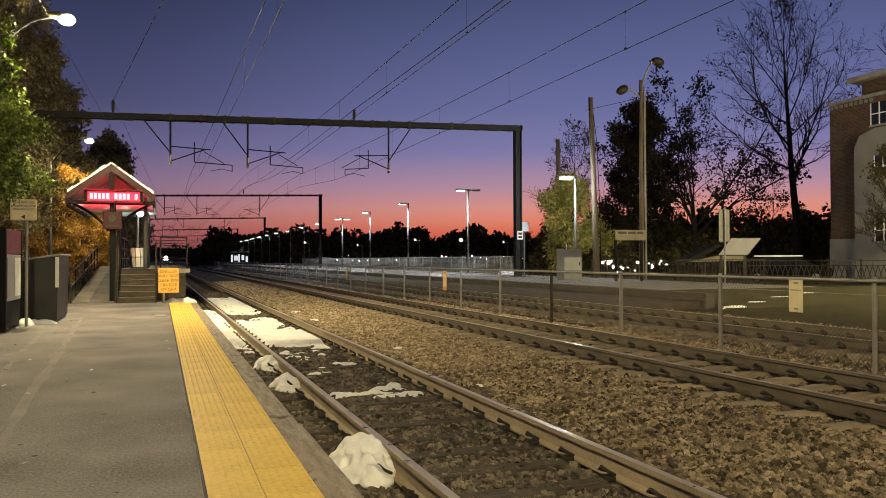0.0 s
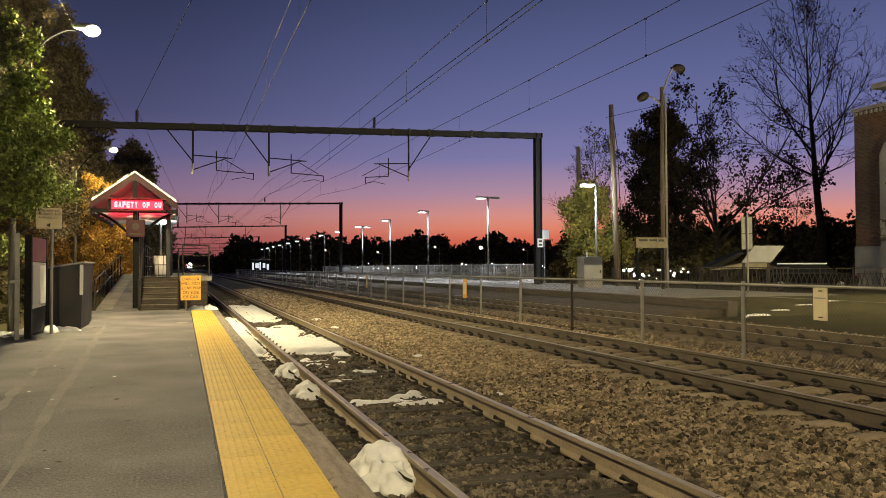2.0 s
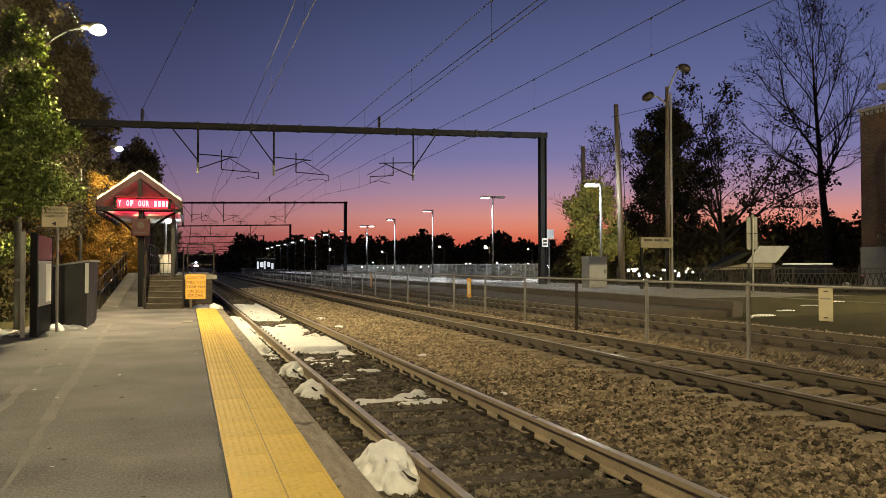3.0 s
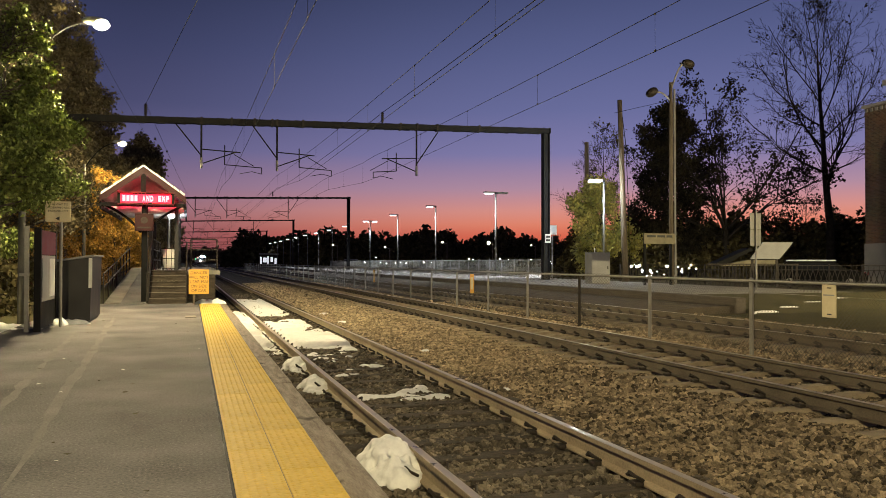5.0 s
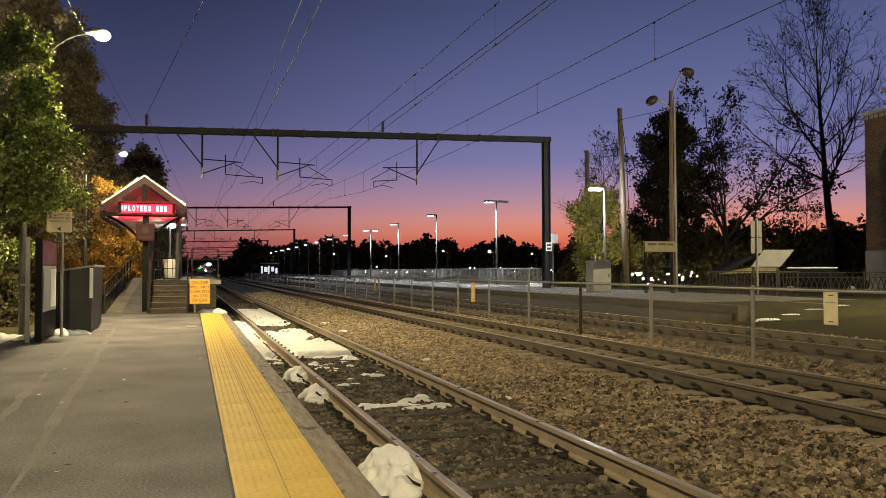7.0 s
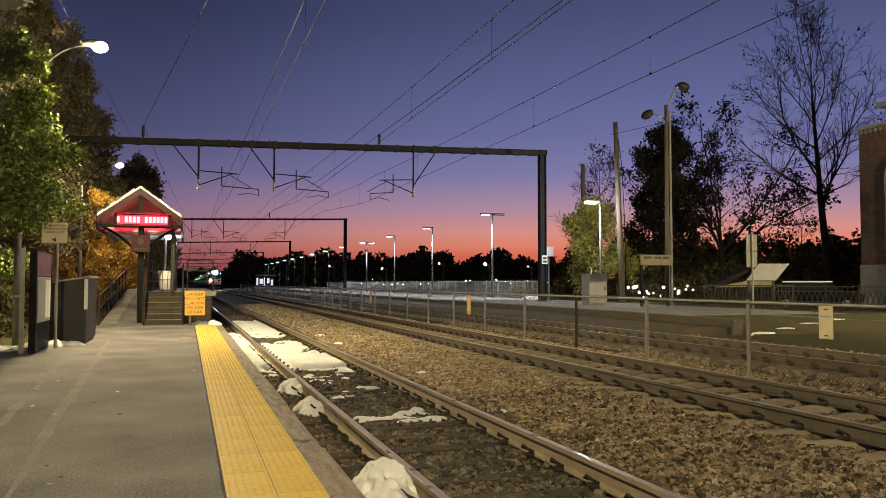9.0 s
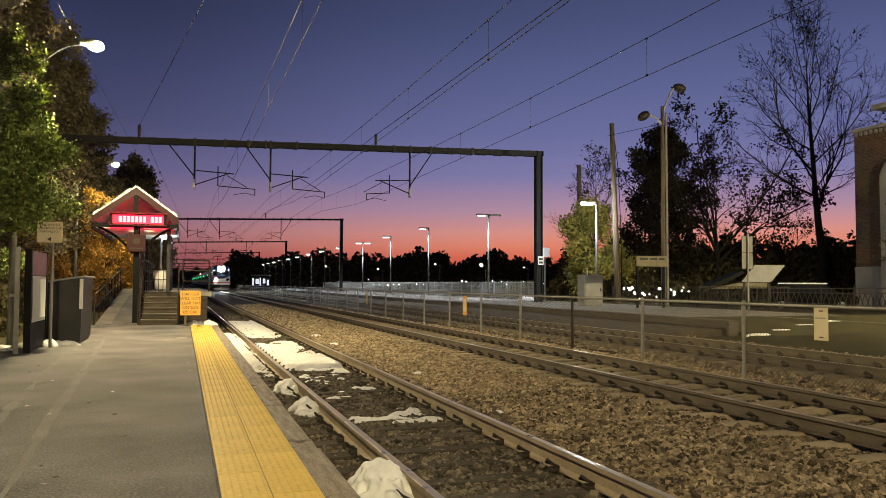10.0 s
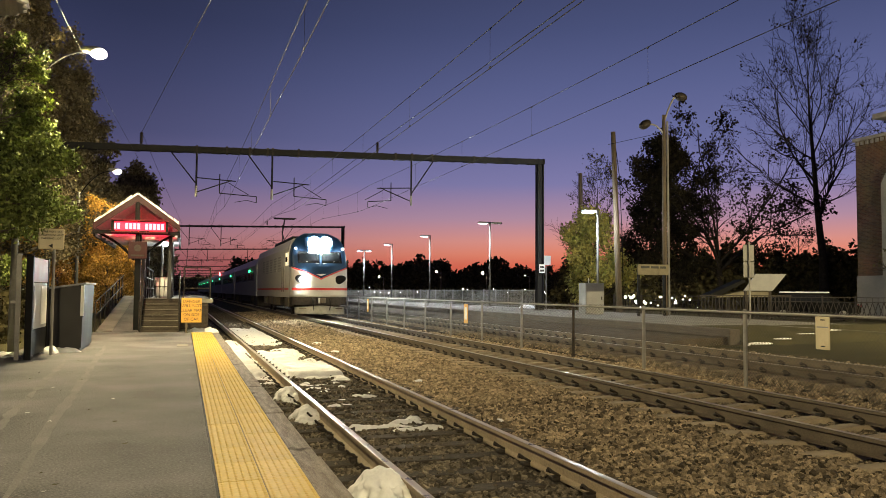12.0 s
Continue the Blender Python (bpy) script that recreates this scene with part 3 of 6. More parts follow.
# ---- tracks ----


def rail_section(x, top):
    """Outline of a flat-bottomed rail: foot, web and head."""
    h = RAIL_H
    foot = [(-0.07, -h), (0.07, -h), (0.07, -h + 0.012), (0.012, -h + 0.03), (0.010, -0.05), (0.036, -0.038), (0.036, -0.002), (-0.036, -0.002), (-0.036, -0.038), (-0.010, -0.05), (-0.012, -h + 0.03), (-0.07, -h + 0.012)]
    return [(x + a, top + b) for a, b in foot]


def clip_mesh():
    """A spring clip on its shoulder, beside the rail foot."""
    b = bmesh.new()
    box(b, -0.035, 0.035, -0.05, 0.05, 0.0, 0.035, 0.008)
    pipe(b, [(-0.03, -0.045, 0.05), (0.045, -0.055, 0.075), (0.06, 0.0, 0.105), (0.035, 0.055, 0.08), (-0.03, 0.045, 0.045)], 0.013, 5)
    me = finish(b, "rail_clip")
    me.materials.append(M["iron"])
    return me


CLIP = clip_mesh()
PITCH = 0.61
for k, (xc, top) in enumerate(TRACKS):
    wood = k == 0
    track = thing("railway_track", pose(xc, 0, 0, 0, 0, DRIFT), ("older track on dark timber sleepers with patches of snow", "main track on pale concrete sleepers with spring clips", "third track on concrete sleepers behind the wire fence")[k], "railway track", "tracks", "structure")
    for side in (-1, 1):
        b = prism(bmesh.new(), rail_section(side * GAUGE / 2, top), "y", -40, FAR)
        rail = part("rail", b, ("rail_side", "rail_dark", "rail_mid")[k], track)
        b = bmesh.new()
        x = side * GAUGE / 2
        prism(b, [(x - 0.0355, top - 0.012), (x + 0.0355, top - 0.012), (x + 0.034, top - 0.003), (x + 0.024, top + 0.001), (x - 0.024, top + 0.001), (x - 0.034, top - 0.003)], "y", -40, FAR)
        part("rail_head", b, "rail_head", rail, "worn bright running surface")
    st = top - RAIL_H
    b = bmesh.new()
    if wood:
        box(b, -1.28, 1.28, -0.115, 0.115, st - 0.16, st, 0.012)
    else:
        prism(b, [(-0.15, st - 0.22), (0.15, st - 0.22), (0.105, st - 0.012), (0.09, st - 0.004), (-0.09, st - 0.004), (-0.105, st - 0.012)], "x", -1.28, 1.28)
        bmesh.ops.bisect_plane(b, geom=b.verts[:] + b.edges[:] + b.faces[:], plane_co=(0.45, 0, 0), plane_no=(1, 0, 0))
        bmesh.ops.bisect_plane(b, geom=b.verts[:] + b.edges[:] + b.faces[:], plane_co=(-0.45, 0, 0), plane_no=(1, 0, 0))
        bmesh.ops.bisect_plane(b, geom=b.verts[:] + b.edges[:] + b.faces[:], plane_co=(0, 0, 0), plane_no=(1, 0, 0))
        for q in b.verts:
            if abs(q.co.x) < 0.01 and q.co.z > st - 0.1:
                q.co.z -= 0.035
    sleeper = finish(b, "sleeper")
    sleeper.materials.append(M["tie_wood" if wood else "tie_concrete"])
    rng = random.Random(k)
    near = 90 if k < 2 else 60
    for i in range(-16 if k < 2 else 0, near):
        y = 2.6 + PITCH * i
        part("sleeper", sleeper, "iron", track, at=pose(rng.uniform(-0.03, 0.03) if wood else 0, y, rng.uniform(-0.012, 0) if wood else 0, 0, 0, rng.uniform(-1, 1) if wood else 0))
        if 0 <= i < 62:
            for side in (-1, 1):
                for io in (-1, 1):
                    part("rail_clip", CLIP, "iron", track, at=pose(side * GAUGE / 2 + io * 0.105, y, st, 0, 0, 0 if io > 0 else 180))
    b = bmesh.new()
    for i in range(near, 420):
        y = 2.6 + PITCH * i
        box(b, -1.28, 1.28, y - 0.12, y + 0.12, st - 0.1, st - 0.004)
    tagged(part("sleeper_row", b, "tie_wood" if wood else "tie_concrete", track), kind="stuff")

# loose ballast stones


def stones(name, label, material, areas, seed):
    rng = np.random.default_rng(seed)
    cube = np.array([(-1, -1, -1), (1, -1, -1), (1, 1, -1), (-1, 1, -1), (-1, -1, 1), (1, -1, 1), (1, 1, 1), (-1, 1, 1)], float)
    quad = np.array([(0, 3, 2, 1), (4, 5, 6, 7), (0, 1, 5, 4), (1, 2, 6, 5), (2, 3, 7, 6), (3, 0, 4, 7)])
    vs, count = [], 0
    for x0, x1, y0, y1, per, r0, r1 in areas:
        n = int((x1 - x0) * (y1 - y0) * per)
        x, y = rng.uniform(x0, x1, n), rng.uniform(y0, y1, n)
        keep = np.ones(n, bool)
        for k, (x_c, top) in enumerate(TRACKS):
            xc = x_c - math.tan(radians(DRIFT)) * y
            phase = np.abs((y - 2.6 + PITCH / 2) % PITCH - PITCH / 2)
            on = (phase < 0.13) & (np.abs(x - xc) < 1.3)
            keep &= ~(on & (rng.random(n) > (0.45 if k == 0 else 0.03)))
            if k:
                keep &= ~((np.abs(x - xc) < 0.66) & (rng.random(n) > 0.2))
            for s in (-1, 1):
                keep &= np.abs(x - xc - s * GAUGE / 2) > 0.085
        x, y = x[keep], y[keep]
        n = len(x)
        z = np.array([bed_height(a) for a in x])
        s = rng.uniform(r0, r1, (n, 1)) * rng.uniform(0.55, 1.25, (n, 3))
        p = cube[None] * s[:, None, :] * rng.uniform(0.62, 1.0, (n, 8, 1))
        q = rng.normal(size=(n, 4))
        q /= np.linalg.norm(q, axis=1, keepdims=True)
        w, a, b, c = q.T
        rot = np.stack([1 - 2 * (b * b + c * c), 2 * (a * b - c * w), 2 * (a * c + b * w), 2 * (a * b + c * w), 1 - 2 * (a * a + c * c), 2 * (b * c - a * w), 2 * (a * c - b * w), 2 * (b * c + a * w), 1 - 2 * (a * a + b * b)], 1).reshape(n, 3, 3)
        p = np.einsum("nij,nkj->nki", rot, p)
        low = rng.uniform(-0.2, 0.75, n) * s.mean(1)
        p += np.stack([x, y, z + low], 1)[:, None, :]
        vs.append(p.reshape(-1, 3))
        count += n
    v = np.concatenate(vs)
    f = (np.arange(count)[:, None, None] * 8 + quad[None]).reshape(-1, 4)
    me = raw(name, v.tolist(), f.tolist())
    return solo(name, me, material, label, "ballast", kind="stuff")


stones("ballast_stones", "loose brown-grey crushed ballast stones between the tracks", "stone",
       [(3.55, 9.6, -7, 3.2, 170, 0.024, 0.05), (3.55, 9.6, 3.2, 8, 1150, 0.014, 0.033), (3.55, 9.6, 8, 11, 420, 0.015, 0.034)], 5)
stones("dusty_ballast_stones", "pale ballast stones along the tracks, from mid distance on", "stone_pale",
       [(3.55, 5.4, 7, 8, 400, 0.012, 0.027), (3.55, 9.6, 8, 11, 500, 0.014, 0.030), (3.55, 9.6, 11, 16, 900, 0.014, 0.030), (3.55, 9.4, 16, 30, 420, 0.018, 0.036), (9.6, 13.8, 8, 30, 150, 0.024, 0.045), (3.6, 9.2, 30, 60, 110, 0.03, 0.055)], 7)
# last two areas: dark stones painted in for the shadowed gaps of the main track
stones("dirty_ballast_stones", "dark dirty ballast stones between old timber sleepers, and dark fill for shaded gaps of the main track", "stone_dark",
       [(1.08, 3.55, -7, 3.0, 200, 0.024, 0.05), (1.08, 3.55, 3.0, 10, 1000, 0.014, 0.031), (1.08, 3.55, 10, 20, 520, 0.016, 0.036), (1.08, 3.55, 20, 40, 160, 0.024, 0.046), (6.33, 7.68, 4, 16, 2600, 0.014, 0.030), (6.3, 7.65, 16, 28, 1300, 0.018, 0.034)], 6)

# ---- snow left beside the rails ----


def snow_mound(x, y, z, rx, ry, h, seed, n=32, group="snow patches", label="heap of old white snow"):
    b = bmesh.new()
    rings = 12
    ring = [[None] * n for _ in range(rings)]

    def lift(px, py, f):
        lumps = 0.42 * noise.noise((px * 5 + seed, py * 5, 1)) + 0.22 * noise.noise((px * 13 + seed, py * 13, 4))
        return h * (1 - f ** 3) * (1 + lumps) + 0.006 * noise.noise((px * 30, py * 30, seed))

    top = b.verts.new((0, 0, lift(0, 0, 0)))
    for j in range(rings):
        f = (j + 1) / rings
        for i in range(n):
            a = 2 * math.pi * i / n
            edge = 1 + 0.42 * noise.noise((math.cos(a) * 1.6 + seed, math.sin(a) * 1.6, seed * 0.7)) + 0.22 * noise.noise((math.cos(a) * 5 + seed, math.sin(a) * 5, 2))
            px, py = rx * edge * f * math.cos(a), ry * edge * f * math.sin(a)
            ring[j][i] = b.verts.new((px, py, lift(px, py, f) if j < rings - 1 else -0.06))
    for i in range(n):
        b.faces.new((top, ring[0][i], ring[0][(i + 1) % n]))
        for j in range(rings - 1):
            b.faces.new((ring[j][i], ring[j + 1][i], ring[j + 1][(i + 1) % n], ring[j][(i + 1) % n]))
    return solo("snow_patch", b, "snow", label, "snow", group, smooth=True, at=pose(x, y, z))




def snow_heap(x, y, z, rx, ry, h, seed, clods):
    """A heap of frozen clods, grown together."""
    rng = random.Random(seed)
    b = bmesh.new()
    for q in range(clods):
        a, f = rng.uniform(0, 2 * math.pi), math.sqrt(rng.random())
        r = rng.uniform(0.03, 0.075) * (1.25 - 0.5 * f)
        c = Vector((rx * f * math.cos(a), ry * f * math.sin(a), h * (1 - f * f) * rng.uniform(0.55, 0.95)))
        made = bmesh.ops.create_icosphere(b, subdivisions=2, radius=r, matrix=Matrix.Translation(c))
        for v in made["verts"]:
            d = (v.co - c).normalized()
            v.co += d * r * (0.38 * noise.noise(v.co * 14) + 0.2 * noise.noise(v.co * 34))
            if v.co.z < -0.02:
                v.co.z = -0.02
    ob = solo("snow_patch", b, "snow", "lumpy heap of old snow beside the rail", "snow", "snow patches", smooth=True, at=pose(x, y, z))
    skin = ob.modifiers.new("skin", "REMESH")
    skin.mode, skin.voxel_size, skin.use_smooth_shade = "VOXEL", 0.015, True
    soft = ob.modifiers.new("soft", "SMOOTH")
    soft.factor, soft.iterations = 0.5, 5
    return ob


snow_heap(1.47, 6.0, -0.31, 0.22, 0.52, 0.24, 1, 190)
snow_heap(1.58, 12.2, -0.32, 0.22, 0.60, 0.15, 2, 150)
snow_heap(1.54, 10.2, -0.32, 0.19, 0.45, 0.13, 3, 120)


def snow_sheet(y0, y1, cover, seed, x=2.45, half=0.61, deep=0.09, label="patchy sheet of snow between the rails"):
    """Snow lying across the sleepers, melted through in streaks. cover: rows of (y, how closed the sheet is)."""
    nx, step = 30, 0.04
    ny = int((y1 - y0) / step)
    v, f = [], []
    for j in range(ny + 1):
        y = y0 + (y1 - y0) * j / ny
        c = float(np.interp(y, [q[0] for q in cover], [q[1] for q in cover]))
        for i in range(nx + 1):
            u = 2 * i / nx - 1
            px = u * half - math.tan(radians(DRIFT)) * y
            n = 0.75 * noise.noise((px * 1.1 + seed, y * 5.5, 0)) + 0.45 * noise.noise((px * 4 + seed, y * 9, 3)) + 0.3 * noise.noise((px * 2 + seed, y * 1.2, 7))
            h = min(max((c + n) * 0.22, -0.07), deep) + 0.012 * noise.noise((px * 12, y * 12, seed))
            edge = min(1.0, (1 - abs(u)) * 6, (y - y0) / 0.12, (y1 - y) / 0.12)
            v.append((x + px, y, -0.315 + h * edge - 0.08 * (1 - edge)))
    for j in range(ny):
        for i in range(nx):
            a = j * (nx + 1) + i
            f.append((a, a + 1, a + nx + 2, a + nx + 1))
    return solo("snow_patch", raw("snow_patch", v, f), "snow", label, "snow", "snow patches", smooth=True)


snow_sheet(14.9, 17.4, [(14.9, 0.7), (16.8, 0.8), (17.4, 0.3)], 3, deep=0.13, label="thick block of snow between the rails")
snow_sheet(17.3, 22.4, [(17.3, 0.0), (18.2, 0.12), (20.8, 0.15), (21.8, -0.15), (22.4, -0.5)], 5)
snow_sheet(23.6, 35.0, [(23.6, -0.1), (25.0, 0.15), (31.0, 0.2), (35.0, -0.3)], 8)
snow_sheet(11.0, 14.9, [(11.0, -0.5), (13.0, -0.28), (14.4, -0.2), (14.9, -0.1)], 11, deep=0.06, label="thin streaks of snow over the sleepers")
snow_sheet(8.6, 10.2, [(8.6, -0.4), (9.2, -0.12), (9.6, -0.2), (10.2, -0.5)], 14, deep=0.06, label="thin streaks of snow over the sleepers")
snow_sheet(13.4, 26.0, [(13.4, -0.25), (15.5, 0.1), (18, 0.4), (24, 0.4), (26.0, 0.0)], 17, x=1.41, half=0.25, deep=0.15, label="ridge of shovelled snow below the platform edge")
for q, (sx, sy, rx, ry) in enumerate(((2.3, 9.25, 0.42, 0.05), (2.75, 12.0, 0.16, 0.05), (4.05, 13.8, 0.12, 0.1), (3.8, 9.3, 0.07, 0.05), (3.9, 21.0, 0.14, 0.25), (3.95, 24.5, 0.16, 0.3), (2.9, 9.1, 0.1, 0.04))):
    snow_mound(sx, sy, -0.31, rx * 1.1, ry, 0.045, 20 + q, 20, label="thin streak of snow along a sleeper")
for q, (sx, sy, rx, ry, h) in enumerate(((0.45, 26.25, 0.3, 0.3, 0.12), (0.80, 26.2, 0.28, 0.3, 0.14), (-3.3, 17.2, 0.9, 0.5, 0.1), (-4.1, 18.5, 1.0, 0.6, 0.12), (-2.35, 18.35, 0.35, 0.16, 0.1), (-2.62, 18.1, 0.2, 0.2, 0.15), (-3.9, 15.5, 0.7, 0.4, 0.08), (-4.9, 20.0, 1.0, 0.7, 0.1))):
    snow_mound(sx, sy, -0.01 if sx > -2.7 else -0.1, rx, ry, h, 40 + q, label="strip of dirty snow beside the platform")

# ---- overhead line ----
PORTAL_Y = [-18.5, 42.0, 102.5, 161.0, 220.0, 280.0, 340.0, 400.0, 460.0, 520.0]
BEAM_R = 9.0


def beam_z(x):
    return 8.98 - 0.025 * (19.7 - x)


def portal_lift(y):
    """The line rises a little beyond the station."""
    return 0.0 if y < 60 else 0.75


def arm_set(parent, drop, tip, side):
    """Dropper post with its brace, registration arms and steady arm. side: the way the arms point."""
    zb = beam_z(drop) - 0.2
    b = tube(bmesh.new(), (drop, 0, zb), (drop, 0, 6.1), 0.05, n=8)
    post = part("drop_post", b, "portal", parent)
    part("brace", tube(bmesh.new(), (drop - side * 1.25, 0, zb), (drop - side * 0.02, 0, 6.75), 0.035, n=6), "portal", parent)
    part("insulator", tube(bmesh.new(), (drop, 0, 6.08), (drop, 0, 6.62), 0.065, n=8), "galv", post, "pale post end")
    b = bmesh.new()
    tube(b, (drop, 0, 7.05), (drop + side * 1.95, 0, 6.95), 0.03, n=6)
    tube(b, (drop, 0, 6.3), (drop + side * 1.75, 0, 6.98), 0.03, n=6)
    tube(b, (drop + side * 1.15, 0, 6.3), (drop + side * 1.15, 0, 7.3), 0.028, n=6)
    tube(b, (drop + side * 1.15, 0, 6.3), (tip, 0, 6.2), 0.026, n=6)
    tube(b, (drop + side * 1.6, 0, 6.85), (drop + side * 2.6, 0, 6.28), 0.02, n=6)
    tube(b, (tip, 0, 6.2), (tip, 0, 5.88), 0.022, n=6)
    pipe(b, [(tip, 0, 5.88), (tip - side * 0.5, 0, 5.99), (tip - side * 1.1, 0, 5.86)], 0.016, 5)
    part("registration_arm", b, "portal", parent)


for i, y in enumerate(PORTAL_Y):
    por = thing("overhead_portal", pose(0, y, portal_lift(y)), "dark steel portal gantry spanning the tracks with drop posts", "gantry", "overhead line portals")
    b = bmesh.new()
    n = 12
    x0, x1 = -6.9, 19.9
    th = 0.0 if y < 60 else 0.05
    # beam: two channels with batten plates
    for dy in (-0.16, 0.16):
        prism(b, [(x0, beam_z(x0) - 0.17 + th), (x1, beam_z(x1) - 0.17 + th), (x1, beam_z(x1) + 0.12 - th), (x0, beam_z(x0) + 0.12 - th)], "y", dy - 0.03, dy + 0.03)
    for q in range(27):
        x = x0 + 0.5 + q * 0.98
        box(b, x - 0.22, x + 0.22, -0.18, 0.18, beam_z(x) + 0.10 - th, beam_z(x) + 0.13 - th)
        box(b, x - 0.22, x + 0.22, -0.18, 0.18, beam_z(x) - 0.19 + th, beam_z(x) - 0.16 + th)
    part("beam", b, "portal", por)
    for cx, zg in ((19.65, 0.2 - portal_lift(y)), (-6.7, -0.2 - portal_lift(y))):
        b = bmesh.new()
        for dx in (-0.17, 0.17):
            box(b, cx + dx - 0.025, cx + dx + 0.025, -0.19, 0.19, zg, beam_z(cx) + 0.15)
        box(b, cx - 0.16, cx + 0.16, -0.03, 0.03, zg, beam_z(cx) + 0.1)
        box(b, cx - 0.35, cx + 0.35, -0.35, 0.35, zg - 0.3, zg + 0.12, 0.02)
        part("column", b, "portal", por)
    for x in (0.47, 1.95, 4.26, 5.6, 10.9, 11.84, 4.0, 15.5, 3.1, 13.0):
        b = bmesh.new()
        box(b, x - 0.05, x + 0.05, -0.22, 0.22, beam_z(x) - 0.21, beam_z(x) + 0.17)
        part("clamp", b, "iron", por)
    for x in (-2.19, 9.88):
        b = tube(bmesh.new(), (x, -0.1, beam_z(x) + 0.15), (x, -0.1, beam_z(x) + 0.75), 0.055, n=8)
        for q in range(5):
            tube(b, (x, -0.1, beam_z(x) + 0.25 + 0.1 * q), (x, -0.1, beam_z(x) + 0.29 + 0.1 * q), 0.09, n=8)
        part("insulator", b, "iron", por)
    arm_set(por, 0.47, 3.48, 1)
    arm_set(por, 4.26, 7.12, 1)
    arm_set(por, 11.84, 9.4, -1)


def wire_run(name, label, x, z_of, r, ends):
    b = bmesh.new()
    ya, yb = ends
    k = max(2, int((yb - ya) / 3))
    pts = [(x(f), ya + (yb - ya) * f, z_of(f)) for f in [j / k for j in range(k + 1)]]
    for p, q in zip(pts, pts[1:]):
        tube(b, p, q, r, r, 5, False)
    return b



def wire_lift(y):
    """How far the wires have climbed beyond the first portal."""
    return 0.75 * min(max((y - 44.0) / 14.0, 0.0), 1.0)


spans = [(-18.5, 42.0), (42.0, 102.5), (102.5, 161.0), (161.0, 220.0), (220.0, 280.0), (280.0, 340.0), (340.0, 400.0)]
for xw, zig in ((2.05, 0.04), (5.8, -0.04), (9.5, 0.04)):
    cat = thing("overhead_wire", pose(0, 0, 0), "thin dark catenary and contact wire with droppers above a track", "overhead wire", "overhead wires")
    cat["kind"] = "structure"
    con, mes, drp = bmesh.new(), bmesh.new(), bmesh.new()
    for s, (ya, yb) in enumerate(spans):
        z = zig * (-1) ** s

        def wx(f, z=z):
            return xw + z * (1 - 2 * f)
        k = 20
        for j in range(k):
            f, g = j / k, (j + 1) / k
            y0, y1 = ya + (yb - ya) * f, ya + (yb - ya) * g
            tube(con, (wx(f), y0, 5.86 + wire_lift(y0)), (wx(g), y1, 5.86 + wire_lift(y1)), 0.0085, 0.0085, 5, False)
            m0, m1 = (6.68 + wire_lift(y0) + 0.4 * (2 * f - 1) ** 2), (6.68 + wire_lift(y1) + 0.4 * (2 * g - 1) ** 2)
            tube(mes, (wx(f), y0, m0), (wx(g), y1, m1), 0.009, 0.009, 5, False)
            if j % 2 == 1 and s < 4:
                tube(drp, (wx(f), y0, 5.86 + wire_lift(y0)), (wx(f), y0, m0), 0.0035, 0.0035, 4, False)
                box(drp, wx(f) - 0.012, wx(f) + 0.012, y0 - 0.03, y0 + 0.03, 5.85 + wire_lift(y0), 5.9 + wire_lift(y0))
                box(drp, wx(f) - 0.012, wx(f) + 0.012, y0 - 0.03, y0 + 0.03, m0 - 0.03, m0 + 0.01)
    part("contact_wire", con, "wire", cat)
    part("messenger_wire", mes, "wire", cat)
    part("dropper", drp, "wire", cat)
b = bmesh.new()
for ya, yb in spans:
    for j in range(16):
        f, g = j / 16, (j + 1) / 16
        za, zb = 9.45 + portal_lift(ya), 9.45 + portal_lift(yb)
        tube(b, (9.88, ya + (yb - ya) * f, za + (zb - za) * f - 0.9 * f * (1 - f)), (9.88, ya + (yb - ya) * g, za + (zb - za) * g - 0.9 * g * (1 - g)), 0.016, 0.016, 5, False)
structure("feeder_wire", b, "wire", "single dark feeder wire carried on the portals", "wire")
# earth wire that swings across to the other side of the line
b = bmesh.new()
pipe(b, [(5.9, -18.5, 9.5), (1.9, 11.5, 9.1), (-2.19, 42.0, 9.2), (-1.3, 72, 9.2), (-0.5, 102.5, 9.7), (-0.5, 161, 9.7)], 0.011, 5)
structure("earth_wire", b, "wire", "thin wire crossing above the near track", "wire")
# service cable over the near platform
b = bmesh.new()
pipe(b, [(-2.76, 7.0, 7.15), (-2.5, 18.6, 7.0), (-2.3, 27.2, 7.0), (-1.95, 44.0, 7.3)], 0.005, 5)
structure("service_cable", b, "black", "thin cable stretched above the platform", "cable")

# ---- wire fence between the main tracks ----
FX, FENCE_TOP, FENCE_LOW = 9.3, 1.0, -0.22
fence = thing("chain_link_fence", pose(FX, 0, 0), "galvanised chain-link fence with round posts between tracks", "fence")
FY = [5.1 + 3.2 * i for i in range(46)]
post_me = finish(tube(tube(bmesh.new(), (0, 0, -0.4), (0, 0, FENCE_TOP + 0.03), 0.036, n=10), (0, 0, FENCE_TOP + 0.03), (0, 0, FENCE_TOP + 0.06), 0.04, 0.015, 10), "post")
post_me.materials.append(M["galv"])
for i, y in enumerate(FY):
    if i == 4:
        dark = post_me.copy()
        dark.materials[0] = M["iron"]
        part("post", dark, "iron", fence, "dark replacement post", at=pose(0, y, 0))
    else:
        part("post", post_me, "galv", fence, at=pose(0, y, 0))
for y0, y1 in zip(FY, FY[1:]):
    part("top_rail", tube(bmesh.new(), (-0.03, y0, FENCE_TOP), (-0.03, y1, FENCE_TOP), 0.024, n=8), "galv", fence)


